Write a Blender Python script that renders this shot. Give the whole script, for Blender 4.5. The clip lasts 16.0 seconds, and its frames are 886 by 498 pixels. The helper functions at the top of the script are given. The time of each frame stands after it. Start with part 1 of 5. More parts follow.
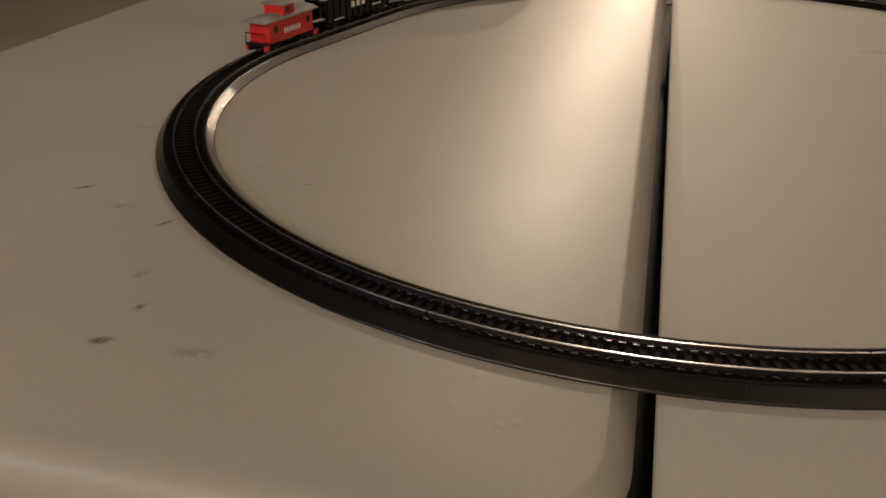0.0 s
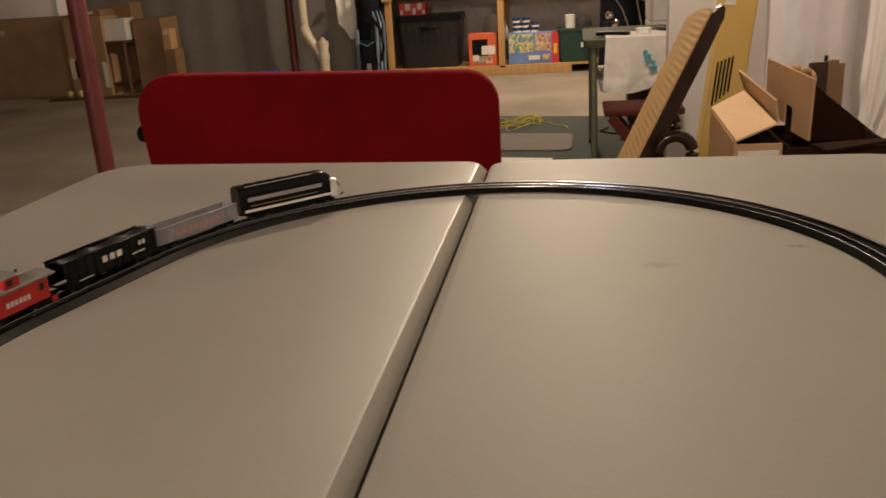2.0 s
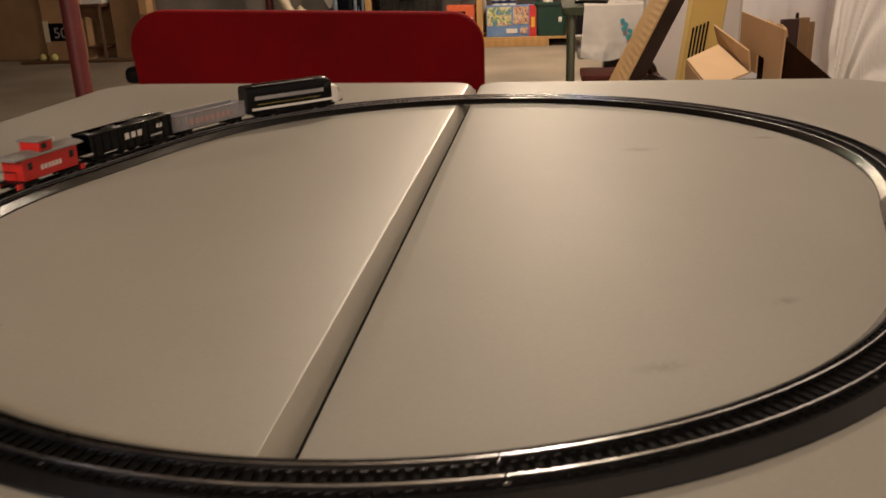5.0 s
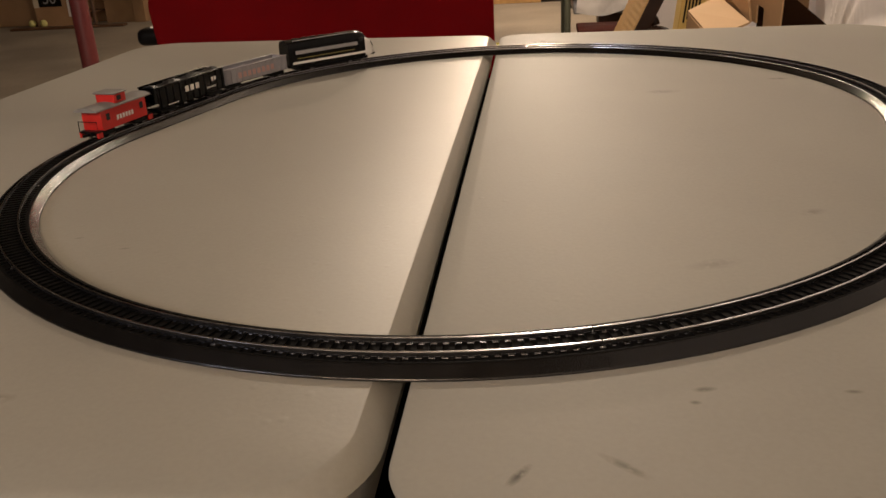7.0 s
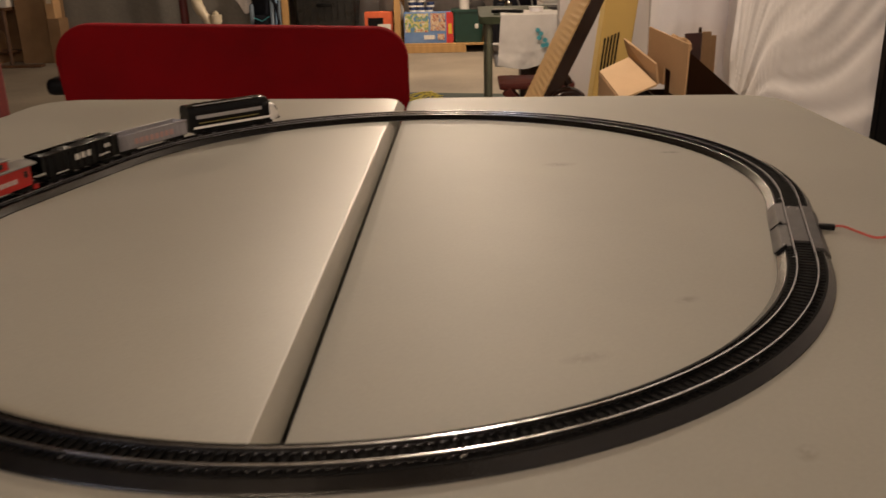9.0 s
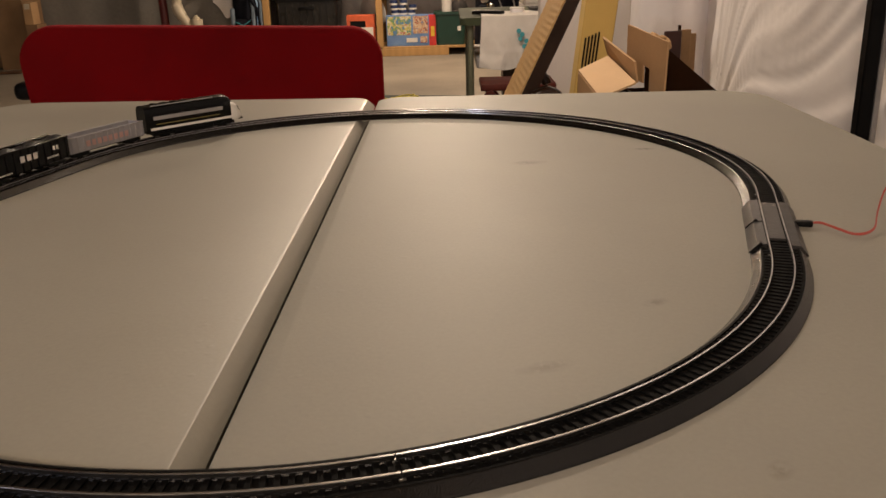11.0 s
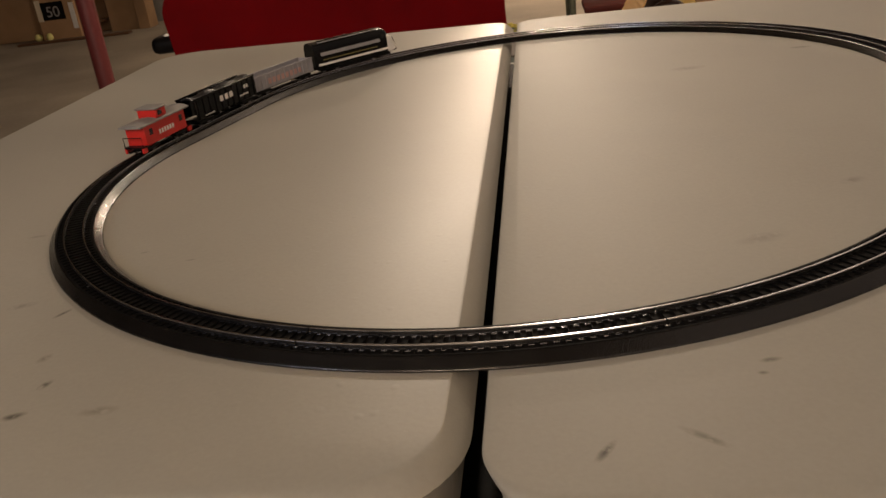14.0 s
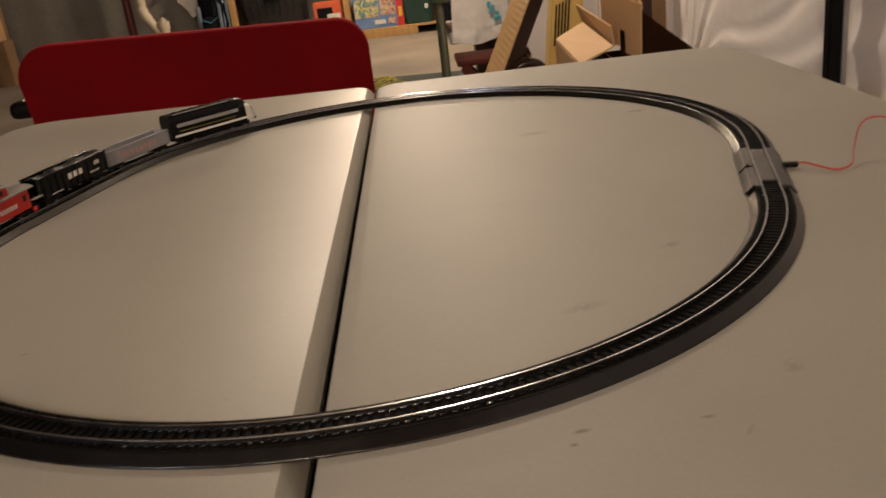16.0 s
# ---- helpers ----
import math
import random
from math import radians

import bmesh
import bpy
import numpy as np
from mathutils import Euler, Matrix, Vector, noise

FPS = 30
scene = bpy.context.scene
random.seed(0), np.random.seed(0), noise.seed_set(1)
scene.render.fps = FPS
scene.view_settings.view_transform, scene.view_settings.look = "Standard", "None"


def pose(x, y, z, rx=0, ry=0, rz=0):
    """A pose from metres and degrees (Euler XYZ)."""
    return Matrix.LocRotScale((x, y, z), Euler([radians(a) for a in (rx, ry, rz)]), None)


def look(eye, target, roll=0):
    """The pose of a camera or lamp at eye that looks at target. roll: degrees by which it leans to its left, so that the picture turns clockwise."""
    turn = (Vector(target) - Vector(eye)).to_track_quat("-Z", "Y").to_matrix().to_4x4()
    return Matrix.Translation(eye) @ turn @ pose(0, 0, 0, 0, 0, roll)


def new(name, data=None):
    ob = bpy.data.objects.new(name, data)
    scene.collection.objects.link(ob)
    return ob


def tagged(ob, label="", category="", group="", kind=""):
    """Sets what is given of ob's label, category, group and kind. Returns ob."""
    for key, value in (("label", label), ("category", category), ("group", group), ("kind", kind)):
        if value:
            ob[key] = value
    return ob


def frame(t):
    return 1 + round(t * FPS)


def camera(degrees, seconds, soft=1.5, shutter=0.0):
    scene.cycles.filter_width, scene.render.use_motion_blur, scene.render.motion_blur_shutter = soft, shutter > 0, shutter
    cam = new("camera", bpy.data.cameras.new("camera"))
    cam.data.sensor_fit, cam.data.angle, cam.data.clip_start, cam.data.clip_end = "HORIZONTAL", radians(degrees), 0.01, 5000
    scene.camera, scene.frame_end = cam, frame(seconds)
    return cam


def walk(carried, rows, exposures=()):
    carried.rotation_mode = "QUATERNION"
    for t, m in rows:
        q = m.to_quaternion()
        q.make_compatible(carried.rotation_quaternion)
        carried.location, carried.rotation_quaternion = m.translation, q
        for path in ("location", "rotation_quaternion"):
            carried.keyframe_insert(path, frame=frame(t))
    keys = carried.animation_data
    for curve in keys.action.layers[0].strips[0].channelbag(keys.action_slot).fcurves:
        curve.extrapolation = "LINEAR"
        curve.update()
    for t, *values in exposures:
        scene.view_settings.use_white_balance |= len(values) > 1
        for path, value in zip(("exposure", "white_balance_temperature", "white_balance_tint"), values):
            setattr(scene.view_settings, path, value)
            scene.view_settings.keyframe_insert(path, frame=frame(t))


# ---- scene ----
cam = camera(54.5, 16.0, soft=1.5, shutter=0.5)
# seconds, place of the camera, yaw to the left, pitch, roll
ROWS = [
    (0.0, -0.0103, -0.5626, 0.8766, 13.65, -27.31, 0.26), (0.5, -0.0022, -0.5629, 0.8799, 15.62, -25.99, -0.65),
    (1.0, 0.0203, -0.5466, 0.8708, 15.24, -22.36, -1.61), (1.5, 0.0653, -0.4477, 0.9083, 11.05, -19.39, -2.10),
    (2.0, 0.0982, -0.4542, 0.9244, 9.33, -18.10, -3.56), (2.5, 0.1293, -0.3845, 0.9096, 8.08, -17.00, -5.06),
    (3.0, 0.1434, -0.3742, 0.9077, 7.51, -16.21, -6.50), (3.5, 0.1447, -0.3814, 0.9115, 6.75, -16.18, -6.56),
    (4.0, 0.1455, -0.3957, 0.9153, 6.30, -16.57, -5.36), (4.5, 0.1345, -0.4065, 0.9049, 6.25, -17.86, -3.54),
    (5.0, 0.0861, -0.5339, 0.8694, 7.47, -19.52, -2.07), (7.5, 0.0510, -0.6037, 0.8755, 6.75, -22.13, -3.43),
    (8.0, 0.0559, -0.6096, 0.8851, 5.10, -21.43, -2.42), (8.5, 0.0664, -0.6114, 0.8913, 3.91, -19.34, -2.21),
    (9.0, 0.0769, -0.5866, 0.8927, 1.85, -19.41, -1.29), (9.5, 0.0971, -0.5333, 0.8905, 0.33, -19.18, -1.65),
    (12.0, 0.0821, -0.5982, 0.8796, 3.22, -19.33, -1.95), (12.5, 0.0497, -0.6154, 0.8822, 6.16, -19.87, -2.86),
    (13.0, 0.0329, -0.6160, 0.8819, 8.26, -21.28, -4.50), (13.5, 0.0302, -0.6146, 0.8809, 8.27, -22.46, -5.87),
    (14.0, 0.0335, -0.6155, 0.8844, 8.25, -22.99, -7.44), (14.5, 0.0344, -0.6142, 0.8824, 7.21, -23.61, -7.91),
    (15.0, 0.0440, -0.6120, 0.8807, 5.68, -23.25, -8.24), (15.5, 0.0488, -0.6183, 0.8907, 2.79, -21.84, -7.58),
    (16.0, 0.0631, -0.6193, 0.9007, 0.10, -20.77, -7.03),
]


def sight(x, y, z, yaw, pitch, roll):
    a, p = radians(yaw), radians(pitch)
    return look((x, y, z), (x - math.sin(a) * math.cos(p), y + math.cos(a) * math.cos(p), z + math.sin(p)), roll)


walk(cam, [(r[0], sight(*r[1:])) for r in ROWS], [(0.0, -0.16), (1.0, -0.08), (2.0, 0.0), (3.0, 0.04), (5.0, 0.09), (7.5, -0.02), (9.5, -0.03), (12.0, 0.0), (13.0, -0.08), (13.5, -0.12), (14.5, -0.06), (16.0, -0.04)])

# ---- light: three unseen warm basement ceiling bulbs, placed from shadows, and an added fill ----
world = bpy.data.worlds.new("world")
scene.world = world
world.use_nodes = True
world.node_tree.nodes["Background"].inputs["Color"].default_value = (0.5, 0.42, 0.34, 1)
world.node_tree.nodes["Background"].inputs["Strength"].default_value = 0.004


def point_light(name, x, y, z, watts, radius=0.05, colour=(1.0, 0.772, 0.565)):
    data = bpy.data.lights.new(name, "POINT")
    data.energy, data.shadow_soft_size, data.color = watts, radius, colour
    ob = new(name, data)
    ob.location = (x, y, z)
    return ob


point_light("bulb_far", 0.0, 6.3, 2.1, 185, 0.06)
point_light("bulb_middle", 0.07, 2.15, 2.05, 76, 0.06, (1.0, 0.81, 0.63))
# low cool fill, added to brighten the front left of the table
point_light("fill_left", -1.05, -1.35, 1.35, 21, 0.05, (0.90, 0.88, 1.0))
point_light("bulb_behind", -0.55, -2.7, 2.25, 136, 0.05)


# ---- materials ----
def mat(name, col, col2=None, rough=0.6, metal=0.0, scale=14.0, fine=300.0, bump=0.15, spread=0.12, emit=0.0, spec=0.5, depth=0.0006):
    m = bpy.data.materials.new(name)
    m.use_nodes = True
    nt = m.node_tree
    nodes, link = nt.nodes, nt.links.new
    b = nodes["Principled BSDF"]
    if col2 is None:
        col2 = tuple(c * 0.78 for c in col)
    tc = nodes.new("ShaderNodeTexCoord")
    big, small = nodes.new("ShaderNodeTexNoise"), nodes.new("ShaderNodeTexNoise")
    big.inputs["Scale"].default_value, big.inputs["Detail"].default_value = scale, 5
    small.inputs["Scale"].default_value, small.inputs["Detail"].default_value = fine, 3
    for n in (big, small):
        link(tc.outputs["Object"], n.inputs["Vector"])
    add = nodes.new("ShaderNodeMath")
    add.operation = "MULTIPLY_ADD"
    link(small.outputs["Fac"], add.inputs[0])
    add.inputs[1].default_value = 0.35
    link(big.outputs["Fac"], add.inputs[2])
    ramp = nodes.new("ShaderNodeValToRGB")
    ramp.color_ramp.elements[0].position, ramp.color_ramp.elements[0].color = 0.45, (*col2, 1)
    ramp.color_ramp.elements[1].position, ramp.color_ramp.elements[1].color = 0.85, (*col, 1)
    link(add.outputs[0], ramp.inputs["Fac"])
    link(ramp.outputs["Color"], b.inputs["Base Color"])
    rr = nodes.new("ShaderNodeMapRange")
    rr.inputs["To Min"].default_value, rr.inputs["To Max"].default_value = max(0.03, rough - spread), min(1, rough + spread)
    link(big.outputs["Fac"], rr.inputs["Value"])
    link(rr.outputs["Result"], b.inputs["Roughness"])
    b.inputs["Metallic"].default_value = metal
    b.inputs["Specular IOR Level"].default_value = spec
    if bump:
        bp = nodes.new("ShaderNodeBump")
        bp.inputs["Strength"].default_value, bp.inputs["Distance"].default_value = bump, depth
        link(small.outputs["Fac"], bp.inputs["Height"])
        link(bp.outputs["Normal"], b.inputs["Normal"])
    if emit:
        b.inputs["Emission Color"].default_value = (*col, 1)
        b.inputs["Emission Strength"].default_value = emit
    return m


def smudged(m, colour, scale, share, size):
    """Adds sparse dark scuffs of their own shape to a material."""
    nt = m.node_tree
    nodes, link = nt.nodes, nt.links.new
    b = nodes["Principled BSDF"]
    tc = nodes.new("ShaderNodeTexCoord")
    warp = nodes.new("ShaderNodeTexNoise")
    warp.inputs["Scale"].default_value = 60
    mixv = nodes.new("ShaderNodeMixRGB")
    mixv.inputs["Fac"].default_value = 0.012
    link(tc.outputs["Object"], mixv.inputs["Color1"])
    link(tc.outputs["Object"], warp.inputs["Vector"])
    link(warp.outputs["Color"], mixv.inputs["Color2"])
    vor = nodes.new("ShaderNodeTexVoronoi")
    vor.inputs["Scale"].default_value = scale
    link(mixv.outputs["Color"], vor.inputs["Vector"])
    near = nodes.new("ShaderNodeMapRange")
    near.inputs["From Min"].default_value, near.inputs["From Max"].default_value = size, size * 0.3
    link(vor.outputs["Distance"], near.inputs["Value"])
    sep = nodes.new("ShaderNodeSeparateColor")
    link(vor.outputs["Color"], sep.inputs["Color"])
    pick = nodes.new("ShaderNodeMath")
    pick.operation = "LESS_THAN"
    pick.inputs[1].default_value = share
    link(sep.outputs["Red"], pick.inputs[0])
    mul, soft = nodes.new("ShaderNodeMath"), nodes.new("ShaderNodeMath")
    mul.operation = soft.operation = "MULTIPLY"
    link(near.outputs["Result"], mul.inputs[0])
    link(pick.outputs[0], mul.inputs[1])
    link(mul.outputs[0], soft.inputs[0])
    link(sep.outputs["Green"], soft.inputs[1])
    mix = nodes.new("ShaderNodeMixRGB")
    mix.inputs["Color2"].default_value = (*colour, 1)
    old = b.inputs["Base Color"].links[0].from_socket
    link(soft.outputs[0], mix.inputs["Fac"])
    link(old, mix.inputs["Color1"])
    link(mix.outputs["Color"], b.inputs["Base Color"])
    return m


def banded(m, dark, scale, strength, axis=(0, 0, 1), bump=0.4):
    """Adds fine woven or grained bands to a material."""
    nt = m.node_tree
    nodes, link = nt.nodes, nt.links.new
    b = nodes["Principled BSDF"]
    tc = nodes.new("ShaderNodeTexCoord")
    mp = nodes.new("ShaderNodeMapping")
    mp.inputs["Scale"].default_value = axis
    link(tc.outputs["Object"], mp.inputs["Vector"])
    wave = nodes.new("ShaderNodeTexWave")
    wave.inputs["Scale"].default_value, wave.inputs["Distortion"].default_value = scale, 2.5
    wave.inputs["Detail"].default_value = 3
    link(mp.outputs["Vector"], wave.inputs["Vector"])
    mix = nodes.new("ShaderNodeMixRGB")
    mix.inputs["Color2"].default_value = (*dark, 1)
    mul = nodes.new("ShaderNodeMath")
    mul.operation = "MULTIPLY"
    mul.inputs[1].default_value = strength
    link(wave.outputs["Fac"], mul.inputs[0])
    link(mul.outputs[0], mix.inputs["Fac"])
    link(b.inputs["Base Color"].links[0].from_socket, mix.inputs["Color1"])
    link(mix.outputs["Color"], b.inputs["Base Color"])
    return m


def printed(name, colours, scale):
    """A printed picture on card: irregular patches of a few inks."""
    m = mat(name, colours[0], rough=0.4, scale=scale, fine=300, bump=0.02)
    nt = m.node_tree
    nodes, link = nt.nodes, nt.links.new
    tc, big, ramp = nodes.new("ShaderNodeTexCoord"), nodes.new("ShaderNodeTexNoise"), nodes.new("ShaderNodeValToRGB")
    big.inputs["Scale"].default_value, big.inputs["Detail"].default_value, big.inputs["Distortion"].default_value = scale, 3, 1.2
    link(tc.outputs["Object"], big.inputs["Vector"])
    ramp.color_ramp.interpolation = "CONSTANT"
    while len(ramp.color_ramp.elements) < len(colours):
        ramp.color_ramp.elements.new(0.5)
    for k, c in enumerate(colours):
        ramp.color_ramp.elements[k].position = 0.0 if k == 0 else 0.33 + 0.075 * k
        ramp.color_ramp.elements[k].color = (*c, 1)
    link(big.outputs["Fac"], ramp.inputs["Fac"])
    link(ramp.outputs["Color"], nodes["Principled BSDF"].inputs["Base Color"])
    return m


# scuffs on the table top: x, y, turn, half length, half width, darkness
MARKS = [(-0.272, -0.228, 35, 0.006, 0.0016, 0.9), (-0.242, -0.243, 20, 0.007, 0.0030, 0.35), (-0.213, -0.255, 60, 0.005, 0.0014, 0.8), (-0.198, -0.300, 70, 0.004, 0.0025, 0.4),
         (-0.185, -0.323, 70, 0.004, 0.0020, 0.8), (-0.186, -0.346, 20, 0.005, 0.0024, 0.9), (-0.150, -0.345, 5, 0.008, 0.0032, 0.35), (-0.290, -0.1415, 10, 0.006, 0.0020, 0.3),
         (-0.480, 0.032, 20, 0.006, 0.0025, 0.5), (0.044, -0.384, 58, 0.006, 0.0017, 0.8), (0.0765, -0.3785, -40, 0.009, 0.0018, 0.5), (0.1075, -0.3335, 10, 0.004, 0.0016, 0.6), (0.103, -0.342, 0, 0.002, 0.0012, 0.6),
         (0.157, 0.151, 8, 0.014, 0.0070, 0.30), (0.262, 0.191, 0, 0.009, 0.0040, 0.55), (0.131, -0.2235, 20, 0.012, 0.0050, 0.22), (0.194, -0.155, 30, 0.007, 0.0040, 0.30),
         (0.169, -0.346, 55, 0.004, 0.0012, 0.5), (0.139, -0.393, 60, 0.003, 0.0014, 0.6), (0.203, -0.304, 60, 0.006, 0.0040, 0.3), (0.157, -0.334, 0, 0.003, 0.0012, 0.5), (-0.201, -0.182, 10, 0.003, 0.0012, 0.4), (-0.1675, -0.198, 10, 0.003, 0.0012, 0.3)]


def marked(m, colour, marks):
    """Adds dark rubbed scuffs at their own places, and the shallow dimples of moulded plastic."""
    nt = m.node_tree
    nodes, link = nt.nodes, nt.links.new
    b = nodes["Principled BSDF"]
    tc, rough = nodes.new("ShaderNodeTexCoord"), nodes.new("ShaderNodeTexNoise")
    rough.inputs["Scale"].default_value, rough.inputs["Detail"].default_value = 260, 4
    link(tc.outputs["Object"], rough.inputs["Vector"])
    total = None
    for x, y, turn, long, wide, dark in marks:
        mp, size, fade = nodes.new("ShaderNodeMapping"), nodes.new("ShaderNodeVectorMath"), nodes.new("ShaderNodeMapRange")
        mp.vector_type = "TEXTURE"
        mp.inputs["Location"].default_value = (x, y, 0.71)
        mp.inputs["Rotation"].default_value = (0, 0, math.radians(turn))
        mp.inputs["Scale"].default_value = (long, wide, 0.02)
        link(tc.outputs["Object"], mp.inputs["Vector"])
        size.operation = "LENGTH"
        link(mp.outputs["Vector"], size.inputs[0])
        fade.inputs["From Min"].default_value, fade.inputs["From Max"].default_value = 1.25, 0.2
        fade.inputs["To Max"].default_value = dark
        link(size.outputs["Value"], fade.inputs["Value"])
        if total is None:
            total = fade.outputs["Result"]
        else:
            add = nodes.new("ShaderNodeMath")
            link(total, add.inputs[0])
            link(fade.outputs["Result"], add.inputs[1])
            total = add.outputs[0]
    patchy, mul = nodes.new("ShaderNodeMapRange"), nodes.new("ShaderNodeMath")
    patchy.inputs["From Min"].default_value, patchy.inputs["From Max"].default_value = 0.30, 0.52
    link(rough.outputs["Fac"], patchy.inputs["Value"])
    mul.operation = "MULTIPLY"
    link(total, mul.inputs[0])
    link(patchy.outputs["Result"], mul.inputs[1])
    mix = nodes.new("ShaderNodeMixRGB")
    mix.inputs["Color2"].default_value = (*colour, 1)
    link(mul.outputs[0], mix.inputs["Fac"])
    link(b.inputs["Base Color"].links[0].from_socket, mix.inputs["Color1"])
    link(mix.outputs["Color"], b.inputs["Base Color"])
    dents, near, bump = nodes.new("ShaderNodeTexVoronoi"), nodes.new("ShaderNodeMapRange"), nodes.new("ShaderNodeBump")
    dents.inputs["Scale"].default_value = 75
    link(tc.outputs["Object"], dents.inputs["Vector"])
    near.inputs["From Min"].default_value, near.inputs["From Max"].default_value = 0.16, 0.05
    link(dents.outputs["Distance"], near.inputs["Value"])
    bump.inputs["Strength"].default_value, bump.inputs["Distance"].default_value = 0.24, 0.0003
    link(near.outputs["Result"], bump.inputs["Height"])
    link(b.inputs["Normal"].links[0].from_socket, bump.inputs["Normal"])
    link(bump.outputs["Normal"], b.inputs["Normal"])
    return m


